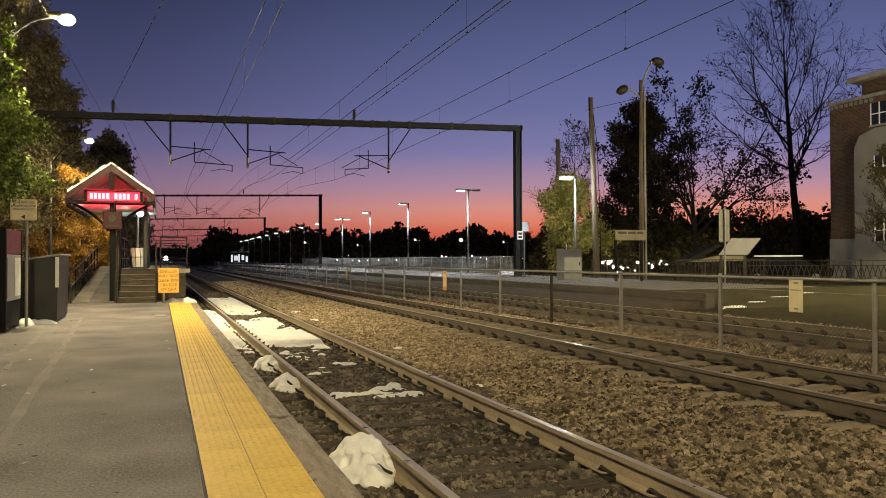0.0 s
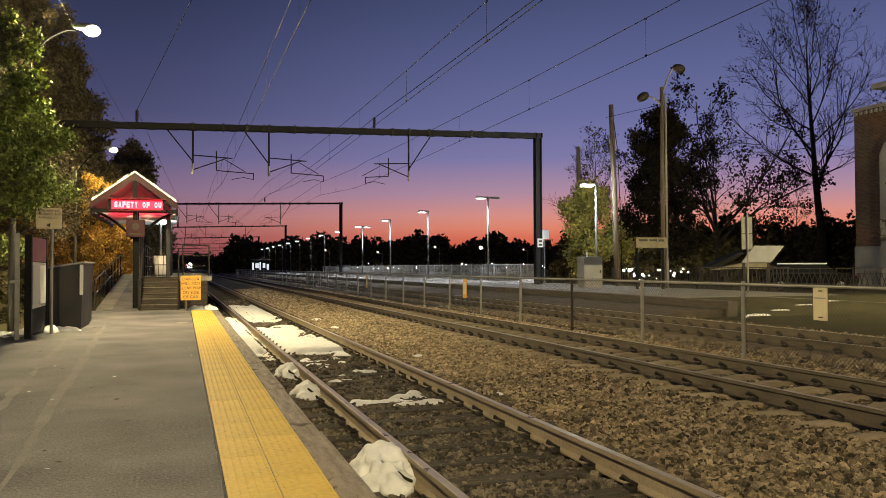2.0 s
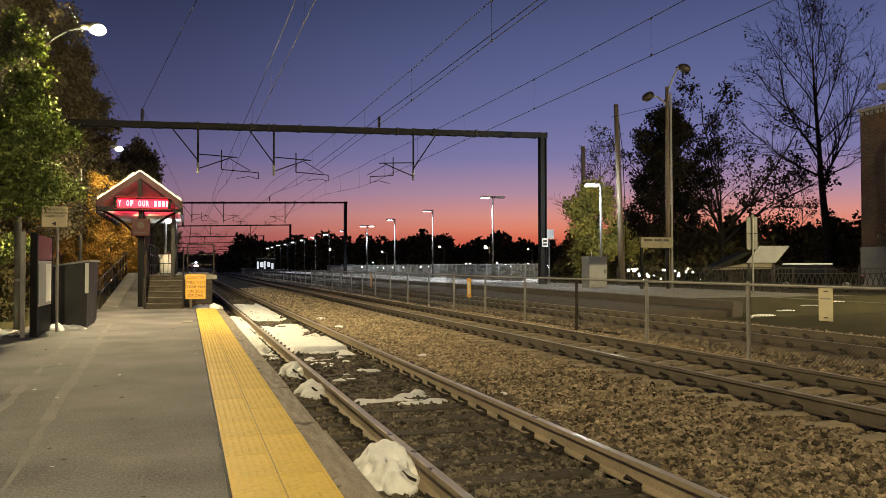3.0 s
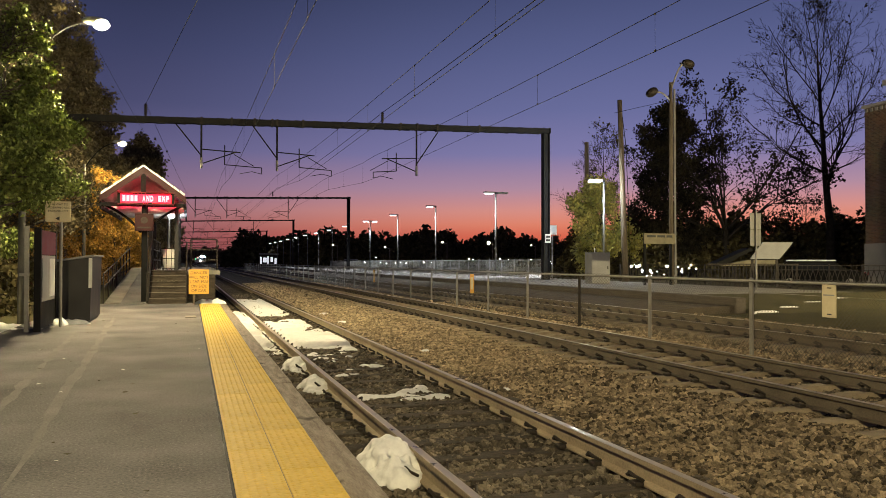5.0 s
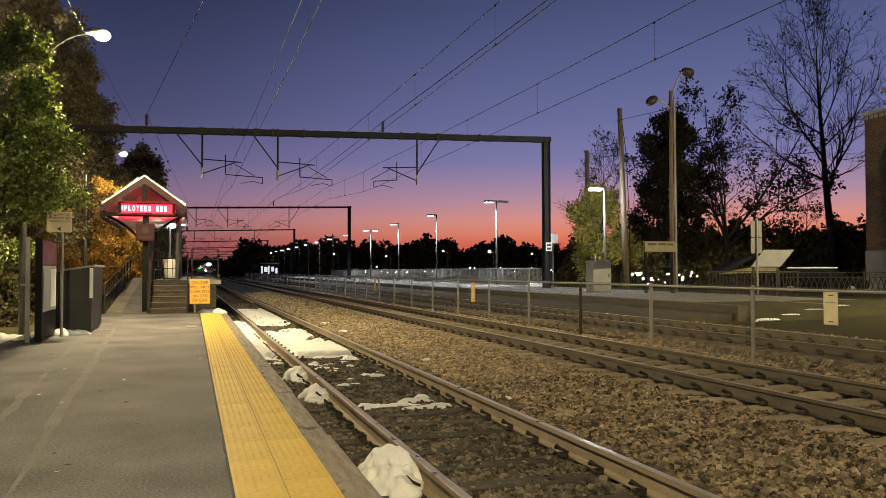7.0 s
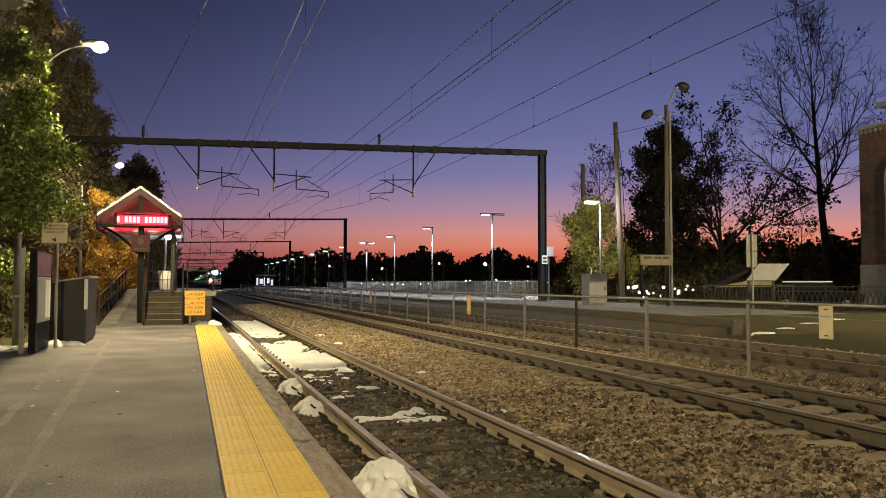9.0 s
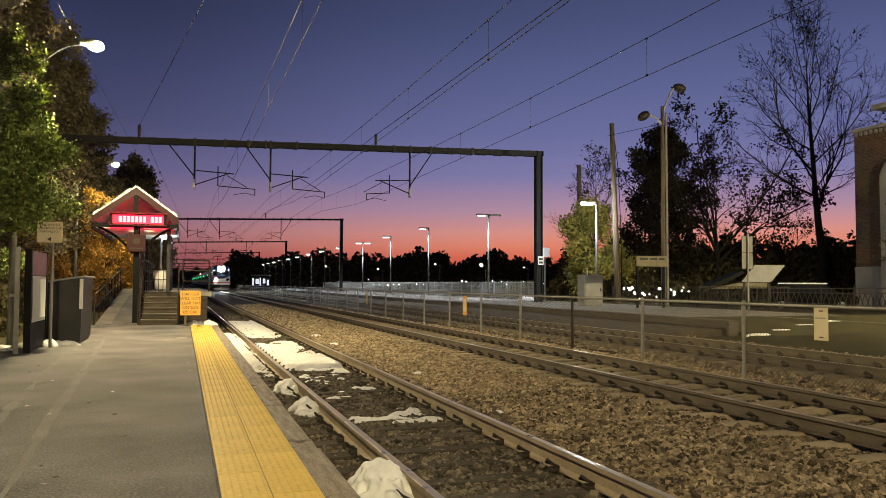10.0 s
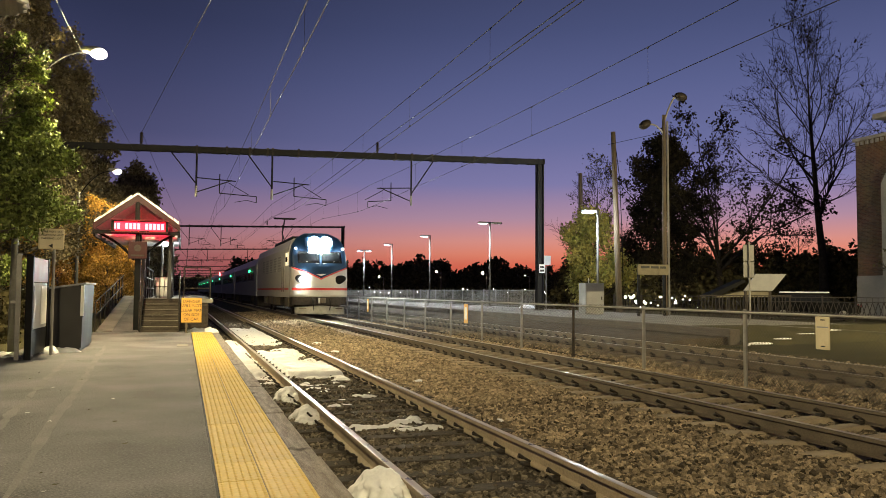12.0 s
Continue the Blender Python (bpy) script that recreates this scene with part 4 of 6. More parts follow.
def link_mesh(length, step, z0, z1, r):
    """Diagonal strands of a chain-link panel."""
    v, f = [], []
    h = z1 - z0
    k = int((length + h) / step)
    for d in (1, -1):
        for i in range(k + 1):
            a = i * step - (h if d > 0 else 0)
            ya, za, yb, zb = (a, z0, a + h, z1) if d > 0 else (a + 0, z1, a + h, z0)
            if d < 0:
                a = i * step - h
                ya, za, yb, zb = a, z1, a + h, z0
            dz = (zb - za) / (yb - ya)
            if ya < 0:
                za, ya = za - dz * ya, 0
            if yb > length:
                zb, yb = zb - dz * (yb - length), length
            if yb - ya < 0.02:
                continue
            n0 = len(v)
            for (yy, zz) in ((ya, za), (yb, zb)):
                v += [(d * 0.003 + r, yy, zz), (d * 0.003 - r * 0.5, yy + r, zz - d * r), (d * 0.003 - r * 0.5, yy - r, zz + d * r)]
            f += [(n0, n0 + 1, n0 + 4, n0 + 3), (n0 + 1, n0 + 2, n0 + 5, n0 + 4), (n0 + 2, n0, n0 + 3, n0 + 5)]
    return v, f


me = raw("mesh_panel", *link_mesh(3.2, 0.075, FENCE_LOW, FENCE_TOP + 0.05, 0.0027))
me.materials.append(M["mesh_wire"])
for y in FY[:18]:
    part("mesh_panel", me, "galv", fence, at=pose(0.03, y, 0))
b = tube(bmesh.new(), (0.03, FY[0], 0.8), (0.03, FY[-1], 0.8), 0.004, n=4)
part("tension_wire", b, "galv", fence)
# ---- far platform ----
P2X, P2Z = 15.0, 0.30
bm = bmesh.new()
box(bm, P2X + 0.35, 22.0, 21.5, 330, -0.5, P2Z)
structure("far_platform", bm, "concrete", "pale concrete far platform with light snow", "platform")
bm = bmesh.new()
for i in range(60):
    box(bm, P2X, P2X + 0.345, 19.2 + 3.0 * i, 19.2 + 3.0 * i + 2.985, -0.4, P2Z + 0.004 * (i % 3), 0.015)
structure("far_platform_edge", bm, "far_edge", "weathered edge beams of the far platform", "platform edge")

bm = prism(bmesh.new(), [(12.45, -0.35), (P2X + 0.1, -0.35), (P2X + 0.1, 0.07), (13.6, 0.03), (12.9, -0.06)], "y", 19.3, 330)
structure("trackside_ground", bm, "dirt", "packed brown dirt along the foot of the far platform", "ground")

# ---- lamps ----
M["pole_grey"] = mat("aged_lamp_steel", (0.10, 0.098, 0.09), (0.18, 0.175, 0.165), 0.6, 0.3, scale=3, fine=50, bump=0.1)


def curve_points(a, b, c, k=8):
    a, b, c = Vector(a), Vector(b), Vector(c)
    return [(1 - f) ** 2 * a + 2 * f * (1 - f) * b + f * f * c for f in [i / k for i in range(k + 1)]]


def cobra_lamp(m, label):
    """A galvanised street lamp: pole, curved bracket, cobra head."""
    t = thing("street_lamp", m, label, "street lamp", "near platform street lamps")
    part("pole", tube(bmesh.new(), (0, 0, 0), (0, 0, 6.3), 0.085, 0.06, 12), "pole_grey", t, smooth=True)
    part("base", tube(bmesh.new(), (0, 0, -0.1), (0, 0, 0.12), 0.2, 0.16, 12), "concrete", t)
    part("bracket", pipe(bmesh.new(), curve_points((0, 0, 6.1), (0.7, 0, 7.38), (1.4, 0, 7.36), 20), 0.024, 8), "black", t, smooth=True)
    b = bmesh.new()
    bmesh.ops.create_uvsphere(b, u_segments=14, v_segments=8, radius=1, matrix=Matrix.Translation((1.52, 0, 7.43)) @ Matrix.Diagonal((0.30, 0.15, 0.10, 1)))
    head = part("lamp_head", b, "grey", t, smooth=True)
    b = bmesh.new()
    bmesh.ops.create_uvsphere(b, u_segments=14, v_segments=8, radius=1, matrix=Matrix.Translation((1.66, 0, 7.36)) @ Matrix.Diagonal((0.19, 0.17, 0.13, 1)))
    part("lens", b, "lamp_warm", head, "glowing warm lens", smooth=True)
    return t


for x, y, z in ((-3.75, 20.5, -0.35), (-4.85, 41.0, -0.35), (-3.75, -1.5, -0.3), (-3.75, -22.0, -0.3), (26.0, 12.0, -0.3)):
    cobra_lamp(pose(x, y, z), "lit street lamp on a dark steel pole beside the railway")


def shoebox_lamp(m, double, label, lit="lamp_cool"):
    """A slim pole with flat luminaires."""
    t = thing("platform_lamp", m, label, "platform lamp", "far platform lamps")
    part("pole", tube(bmesh.new(), (0, 0, 0), (0, 0, 6.0), 0.075, 0.06, 10), "pole_grey", t, smooth=True)
    part("base_plate", boxed(-0.16, 0.16, -0.16, 0.16, 0, 0.05, 0.01), "galv", t)
    for side in ((-1, 1) if double else (-1,)):
        b = boxed(side * 0.5 - 0.38, side * 0.5 + 0.38, -0.16, 0.16, 5.86, 6.0, 0.03)
        head = part("luminaire", b, "grey", t)
        if double != 2 or side < 0:
            part("lens", boxed(side * 0.55 - 0.28, side * 0.55 + 0.28, -0.13, 0.13, 5.835, 5.87, 0.006), lit, head, "glowing white lens")
    return t


for i in range(19):
    y = 36.8 if i == 0 else (52.2 if i == 1 else 39.8 + 13.4 * i)
    shoebox_lamp(pose(20.55, y, P2Z - (0.65 if i == 0 else 0)), 2 if i == 1 else (1 if i == 4 else 0), "lit white platform lamp on a slim steel pole")

# back fence of the far platform: pale railing panels
rail_back = thing("platform_railing", pose(21.6, 0, P2Z), "pale grey mesh railing behind the far platform", "railing")
slat_me = finish(boxed(-0.008, 0.008, -0.012, 0.012, 0.131, 1.149), "slat")
slat_me.materials.append(M["galv"])
for i in range(34):
    y = 46.5 + 2.4 * i
    part("post", boxed(-0.03, 0.03, y - 0.03, y + 0.03, 0, 1.25), "galv", rail_back)
    part("rail", boxed(-0.02, 0.02, y + 0.03, y + 2.37, 1.15, 1.2), "galv", rail_back)
    part("rail", boxed(-0.02, 0.02, y + 0.03, y + 2.37, 0.08, 0.13), "galv", rail_back)
    if i < 17:
        for q in range(17):
            part("slat", slat_me, "galv", rail_back, at=pose(0, y + 0.16 + 0.13 * q, 0))
b = bmesh.new()
for i in range(17, 34):
    for q in range(17):
        yy = 46.5 + 2.4 * i + 0.16 + 0.13 * q
        box(b, -0.008, 0.008, yy - 0.012, yy + 0.012, 0.131, 1.149)
tagged(part("slat_row", b, "galv", rail_back), kind="stuff")

# equipment cabinet
t = thing("equipment_cabinet", pose(18.9, 34.4, P2Z), "grey-green steel equipment cabinet on the far platform", "cabinet")
part("body", boxed(-0.55, 0.45, -0.35, 0.35, 0, 1.5, 0.02), "grey", t)
part("door", boxed(-0.5, 0.4, -0.375, -0.352, 0.08, 1.42, 0.006), "grey", t)
part("handle", boxed(0.28, 0.32, -0.41, -0.376, 0.7, 0.85, 0.004), "iron", t)
part("vent_pipe", tube(bmesh.new(), (-0.2, 0, 1.5), (-0.2, 0, 1.72), 0.03, n=8), "white", t)

# utility pole
t = thing("utility_pole", pose(21.8, 36.9, 0), "weathered wooden utility pole with hanging cables", "utility pole")
part("shaft", tube(bmesh.new(), (0.1, 0, -0.2), (-0.25, 0, 9.9), 0.17, 0.12, 12), "wood_pole", t, smooth=True)
part("riser_cable", pipe(bmesh.new(), [(0.25, -0.1, 0.5), (0.22, -0.1, 4), (0.05, -0.12, 7.5), (-0.15, -0.1, 9.0)], 0.02, 6), "black", t)
t = thing("utility_pole", pose(24.7, 46.5, 0), "shorter dark wooden utility pole behind the trees", "utility pole")
part("shaft", tube(bmesh.new(), (0, 0, -0.2), (0, 0, 9.2), 0.17, 0.13, 12), "wood_pole", t, smooth=True)
b = bmesh.new()
pts = [(21.25, 36.9, 9.2), (21.6, 33, 9.05), (21.4, 31.4, 9.1)]
pipe(b, pts, 0.012, 5)
structure("service_cable", b, "black", "thin cable between the poles", "cable")

# twin lamp
t = thing("twin_lamp_post", pose(21.0, 31.4, 0.0), "unlit old steel lamp post with two cobra heads", "lamp post")
part("pole", tube(bmesh.new(), (0, 0, -0.1), (0, 0, 9.6), 0.11, 0.08, 12), "wood_pole", t, smooth=True)
part("conduit", tube(bmesh.new(), (0.17, -0.08, 0.3), (0.15, -0.06, 9.3), 0.05, n=8), "galv", t)
for a, c, d in (((0, 0, 9.2), (0.3, -0.1, 10.3), (0.55, -0.2, 10.5)), ((0, 0, 8.7), (-0.4, 0, 9.2), (-0.75, 0, 9.1))):
    br = part("bracket", pipe(bmesh.new(), curve_points(a, c, d), 0.04, 8), "galv", t, smooth=True)
    b = bmesh.new()
    s = 1 if d[0] > 0 else -1
    bmesh.ops.create_uvsphere(b, u_segments=14, v_segments=10, radius=1, matrix=Matrix.Translation((d[0] + s * 0.25, d[1], d[2] - 0.02 + 0.0)) @ Matrix.Rotation(radians(-32 if s < 0 else 10), 4, "Y") @ Matrix.Diagonal((0.33, 0.22, 0.20, 1)))
    part("lamp_head", b, "iron", t, smooth=True)

# boards on the far side
t = thing("station_name_board", pose(20.2, 30.9, 0.0), "cream station board on two dark posts", "sign")
part("board", boxed(-0.95, 0.65, -0.03, 0.03, 2.15, 2.62, 0.01), "board_dark", t)
for x0, x1 in ((-0.8, -0.35), (-0.28, 0.12), (0.2, 0.5)):
    part("printed_bar", boxed(x0, x1, -0.034, -0.031, 2.44, 2.54), "ink", t)
for x in (-0.85, 0.5):
    part("post", boxed(x - 0.05, x + 0.05, 0.035, 0.13, -0.1, 2.6), "black", t)
t = thing("sign_post", pose(20.4, 25.0, 0.05), "galvanised post carrying two pale sign backs", "sign")
part("post", tube(bmesh.new(), (0, -0.06, -0.1), (0, -0.06, 3.25), 0.035, n=8), "galv", t)
for z0, z1 in ((1.9, 2.5), (2.52, 3.15)):
    part("plate", boxed(-0.24, 0.26, -0.02, 0.0, z0, z1, 0.006), "pole_grey", t)

# signs on the wire fence
t = thing("fence_sign", pose(FX - 0.05, 9.68, 0.735), "cream plastic plate wired to the fence", "sign", "fence signs")
part("plate", boxed(-0.012, 0.0, -0.14, 0.14, -0.25, 0.25, 0.01), "cream", t)
part("printed_bar", boxed(-0.015, -0.0125, -0.11, 0.11, 0.08, 0.10), "grey", t)
for z in (-0.2, 0.2):
    part("wire_tie", boxed(-0.02, -0.012, -0.05, 0.03, z - 0.008, z + 0.008), "ink", t)
for y in (25.7, 41.0):
    t = thing("fence_sign", pose(FX - 0.05, y, 0.58), "tall amber warning board on the fence", "sign", "fence signs")
    part("plate", boxed(-0.012, 0, -0.2, 0.2, -0.33, 0.33, 0.01), "amber", t)
    part("printed_bar", boxed(-0.015, -0.0125, -0.12, 0.12, -0.2, 0.22), "cream", t)

# white sign on post and small sign at the portal foot
t = thing("white_sign", pose(20.3, 42.5, P2Z + 0.35), "white square sign on a slim post by the portal", "sign")
part("post", tube(bmesh.new(), (0, 0, -0.35), (0, 0, 2.8), 0.035, n=8), "galv", t)
part("plate", boxed(-0.28, 0.28, -0.06, -0.04, 2.3, 2.85, 0.01), "white", t)
t = thing("number_plate_sign", pose(19.65, 41.75, 2.45), "small white plate on the portal column", "sign")
part("plate", boxed(-0.16, 0.2, -0.03, 0, 0, 0.5, 0.01), "white", t)
part("printed_bar", boxed(-0.1, 0.14, -0.035, -0.031, 0.28, 0.4), "ink", t)
part("printed_bar", boxed(-0.1, 0.14, -0.035, -0.031, 0.08, 0.2), "ink", t)

# ---- raised boarding platform with steps, ramp and canopy ----
HP = 1.03
t = thing("boarding_platform", pose(0, 0, 0), "raised concrete boarding platform with timber front", "platform", kind="structure")
part("deck", boxed(-1.35, 0.95, 28.0, 46.0, HP - 0.14, HP), "concrete", t)
part("fascia", boxed(-1.30, 0.80, 28.05, 45.9, 0.0, HP - 0.145), "tie_wood", t)
steps = thing("steps", pose(-1.25, 26.3, 0), "six timber steps up to the raised platform", "steps")
for i in range(6):
    part("tread", boxed(0, 1.12, 0.29 * i - 0.02, 0.29 * i + 0.31, 0.172 * (i + 1) - 0.05, 0.172 * (i + 1), 0.008), "tie_wood", steps)
    part("nosing", boxed(0.01, 1.11, 0.29 * i - 0.028, 0.29 * i + 0.02, 0.172 * (i + 1) + 0.001, 0.172 * (i + 1) + 0.008), "concrete", steps)
    part("riser", boxed(0.02, 1.10, 0.29 * i, 0.29 * i + 0.03, 0.172 * i, 0.172 * (i + 1) - 0.052), "tie_wood", steps)
for x in (0.0, 1.12):
    b = prism(bmesh.new(), [(0, 0), (1.7, 0), (1.7, 1.0), (0.0, 0.1)], "x", x - 0.03, x + 0.03)
    part("stringer", b, "black", steps)
    b = bmesh.new()
    pipe(b, [(x, -0.02, 0), (x, -0.02, 0.95), (x, 1.72, 1.98)], 0.022, 8)
    tube(b, (x, -0.02, 0.5), (x, 1.72, 1.52), 0.018)
    tube(b, (x, 1.72, 1.0), (x, 1.72, 1.98), 0.022)
    part("handrail", b, "iron", steps)
bm = bmesh.new()
prism(bm, [(26.7, -0.02), (38.5, -0.02), (38.5, HP - 0.005), (26.7, 0.012)], "x", -2.32, -1.36)
structure("ramp", bm, "asphalt", "asphalt wheelchair ramp with a pale concrete border", "ramp")
bm = bmesh.new()
prism(bm, [(26.7, -0.05), (38.5, -0.05), (38.5, HP + 0.02), (26.7, 0.03)], "x", -2.56, -2.10)
structure("ramp_border", bm, "concrete", "pale concrete border of the ramp", "ramp")
hr = thing("ramp_handrail", pose(0, 0, 0), "dark iron handrails along the ramp", "handrail")
for x in (-2.6, -1.33):
    for i in range(8):
        y = 26.8 + 1.55 * i
        z = (y - 26.7) / 11.8 * HP
        part("post", tube(bmesh.new(), (x, y, z), (x, y, z + 0.95), 0.022, n=6), "iron", hr)
    for dz in (0.5, 0.93):
        b = tube(bmesh.new(), (x, 26.75, dz), (x, 38.5, HP + dz), 0.022, n=6)
        part("rail", b, "iron", hr)
pr = thing("platform_handrail", pose(0, 0, HP), "dark iron railing on the raised platform", "handrail")
for x, ys_ in ((-1.2, (28.1, 29.7, 31.3, 32.9, 34.5)), (0.0, (28.1,)), (0.85, (28.1,))):
    for y in ys_:
        part("post", tube(bmesh.new(), (x, y, 0), (x, y, 1.05), 0.022, n=6), "iron", pr)
for dz in (0.35, 0.7, 1.05):
    part("rail", tube(bmesh.new(), (-1.2, 28.1, dz), (-1.2, 34.5, dz), 0.02, n=6), "iron", pr)
    part("rail", tube(bmesh.new(), (0.0, 28.1, dz), (0.85, 28.1, dz), 0.02, n=6), "iron", pr)

# canopy over the raised platform
can = thing("canopy_shelter", pose(-1.46, 27.0, 0), "gabled canopy shelter with snow on the roof edges", "shelter")
AP, EV, HW, LEN = 4.36, 3.42, 1.27, 8.0
for s in (-1, 1):
    b = prism(bmesh.new(), [(0, AP), (s * HW, EV), (s * HW, EV - 0.10), (0, AP - 0.10)], "y", -0.01, LEN)
    roof = part("roof_slope", b, "shingle", can)
    b = prism(bmesh.new(), [(0, AP - 0.002), (s * HW * 1.02, EV - 0.002), (s * HW * 1.02, EV - 0.22), (0, AP - 0.22)], "y", -0.06, -0.012)
    part("bargeboard", b, "maroon_dark", can)
    # snow lying along the verge, in lumps
    for q in range(7):
        f0, f1 = q / 7 + 0.01, (q + 0.93) / 7
        h0 = 0.06 + 0.05 * random.Random(q * 3 + s).random()
        b = bmesh.new()
        prism(b, [(s * HW * f0, AP + (EV - AP) * f0 + 0.004), (s * HW * f1, AP + (EV - AP) * f1 + 0.004), (s * HW * f1, AP + (EV - AP) * f1 + h0), (s * HW * f0, AP + (EV - AP) * f0 + h0 * 1.1)], "y", -0.08, LEN - 0.05)
        part("snow_strip", b, "snow", roof)
    part("fascia", boxed(s * HW - 0.03, s * HW + 0.03, 0, LEN, EV - 0.42, EV - 0.10), "black", can)
    for y in (0.6, 3.9, 7.3):
        part("post", boxed(s * 1.0 - 0.06, s * 1.0 + 0.06, y - 0.06, y + 0.06, HP, EV - 0.05, 0.008), "charcoal", can) if s > 0 else part("post", boxed(-0.07, 0.07, y + 0.9 - 0.07, y + 0.9 + 0.07, 0.3, EV - 0.3, 0.008), "iron", can)
    part("soffit", prism(bmesh.new(), [(0, AP - 0.104), (s * HW * 0.98, EV - 0.104), (s * HW * 0.98, EV - 0.124), (0, AP - 0.124)], "y", 0.02, LEN - 0.02), "soffit", can)
    part("bracket", pipe(bmesh.new(), curve_points((s * 0.08, 0.3, EV - 1.15), (s * 0.45, 0.3, EV - 0.62), (s * HW * 0.9, 0.3, EV - 0.3)), 0.045, 6), "black", can)
b = prism(bmesh.new(), [(-HW * 0.95, EV - 0.1), (HW * 0.95, EV - 0.1), (0, AP - 0.14)], "y", 2.6, 2.64)
part("gable_panel", b, "soffit", can)
b = bmesh.new()
box(b, -HW, HW, -0.02, 0.06, EV - 0.34, EV - 0.22)
box(b, -0.07, 0.07, -0.02, 0.06, EV - 0.2, AP - 0.2)
part("tie_beam", b, "black", can)
for y in (0.5, 2.0, 3.5, 5.0, 6.5):
    part("purlin", boxed(-HW * 0.95, HW * 0.95, y - 0.04, y + 0.04, EV - 0.36, EV - 0.24), "white", can)
for y in (2.7, 5.5):
    part("strip_light", boxed(-0.5, 0.6, y - 0.08, y + 0.08, EV - 0.42, EV - 0.37), "white", can, "unlit tube light")
# running-text display: red lit bars
led = thing("led_display", pose(-1.365, 26.72, 3.32), "black display showing overexposed red running text", "display")
part("case", boxed(-0.80, 0.80, 0.0, 0.16, -0.17, 0.17, 0.01), "black", led)
# glowing face added behind the letters as their red halo
part("glow_panel", boxed(-0.77, 0.77, -0.0015, 0.001, -0.14, 0.14), "led_halo", led, "red glow behind the letters, for their halo")
# hood and ledge are added to catch that red light
part("hood", boxed(-0.84, 0.84, -0.14, 0.16, 0.172, 0.20, 0.006), "maroon", led)
part("ledge", boxed(-0.84, 0.84, -0.10, 0.16, -0.20, -0.172, 0.006), "maroon", led)
# unseen glowing rear face, added to light the roof boarding red
part("back_panel", boxed(-0.77, 0.77, 0.161, 0.166, -0.12, 0.12), "canopy_fill", led, "added red rear face that tints the canopy")
for side in (-1, 1):
    part("end_mask", boxed(side * 0.80 - 0.045, side * 0.80 + 0.045, -0.03, -0.0005, -0.17, 0.17, 0.004), "black", led)
# the running line: words that can be made out, plain bars for the rest
RUN_TEXT = "##### #### SAFETY OF OUR ###### AND EMPLOYEES ### #### ####### ### #### ##### ### ####"
RUN_PITCH, RUN_SPEED, RUN_START, glyphs, runners = 0.118, 5.4 * 0.118, -0.70, {}, []


def glyph(c):
    """One lit character, 9 cm wide and 19 cm high."""
    if c not in glyphs:
        if c == "#":
            me = finish(boxed(-0.044, 0.044, -0.008, 0.0, -0.095, 0.095, 0.004), "lit_bar")
        else:
            cu = bpy.data.curves.new("lit_letter", "FONT")
            cu.body, cu.size, cu.extrude, cu.offset = c, 0.26, 0.004, 0.017
            tmp = bpy.data.objects.new("lit_letter", cu)
            me = bpy.data.meshes.new_from_object(tmp)
            bpy.data.objects.remove(tmp)
            me.materials.clear()
            co = np.array([tuple(q.co) for q in me.vertices])
            lo, hi = co.min(0), co.max(0)
            for q in me.vertices:
                q.co = ((q.co.x - (lo[0] + hi[0]) / 2) / (hi[0] - lo[0]) * 0.092, -0.004 - q.co.z, (q.co.y - (lo[1] + hi[1]) / 2) / (hi[1] - lo[1]) * 0.19)
        me.materials.append(M["led"])
        glyphs[c] = me
    return glyphs[c]


for q, c in enumerate(RUN_TEXT):
    if c != " ":
        runners.append((part("lit_bar" if c == "#" else "lit_letter", glyph(c), "led", led), RUN_START + RUN_PITCH * (q + 0.4)))


def run_line():
    """Each character crosses the face from one end mask to the other, and rides back inside the case."""
    for ob, x0 in runners:
        rows = []
        for k in range(61):
            x = x0 - RUN_SPEED * k * 0.2
            inside = abs(x) > 0.75
            rows.append((k * 0.2, pose(min(max(x, -0.75), 0.75), 0.08 if inside else -0.0025, 0)))
        walk(ob, rows)


t = thing("hanging_sign", pose(-1.42, 26.84, 2.3), "small dark maroon sign under the canopy display", "sign")
part("panel", boxed(-0.28, 0.28, -0.03, 0.03, 0.0, 0.55, 0.01), "maroon_dark", t)
part("emblem", tube(bmesh.new(), (0.0, -0.034, 0.34), (0.0, -0.031, 0.34), 0.11, n=16), "iron", t)
part("printed_bar", boxed(-0.2, 0.2, -0.036, -0.031, 0.08, 0.13), "iron", t)
part("hanger", boxed(-0.05, 0.05, -0.02, 0.18, 0.555, 0.86), "black", t)
t = thing("sign_pole", pose(-1.42, 27.0, 0), "dark square pole under the canopy front", "pole")
part("shaft", boxed(-0.09, 0.09, 0.04, 0.2, 0, 3.1, 0.01), "black", t)

# litter bin with a wire basket on the raised platform
t = thing("litter_bin", pose(-0.72, 29.2, HP), "white bag in a round wire litter basket", "bin")
part("bag", tube(bmesh.new(), (0, 0, 0.05), (0, 0, 0.72), 0.2, 0.27, 14), "white", t, smooth=True)
for z, r in ((0.05, 0.22), (0.4, 0.26), (0.74, 0.3)):
    b = bmesh.new()
    pipe(b, [(r * math.cos(a), r * math.sin(a), z) for a in [2 * math.pi * i / 16 for i in range(17)]], 0.012, 5)
    part("hoop", b, "iron", t)
for i in range(10):
    a = 2 * math.pi * i / 10
    part("rod", tube(bmesh.new(), (0.22 * math.cos(a), 0.22 * math.sin(a), 0), (0.3 * math.cos(a), 0.3 * math.sin(a), 0.74), 0.009, n=5), "iron", t)

# lamp under the canopy end
t = thing("canopy_lamp_post", pose(-0.80, 31.5, HP), "white-lit lamp on a short post beside the canopy", "lamp post")
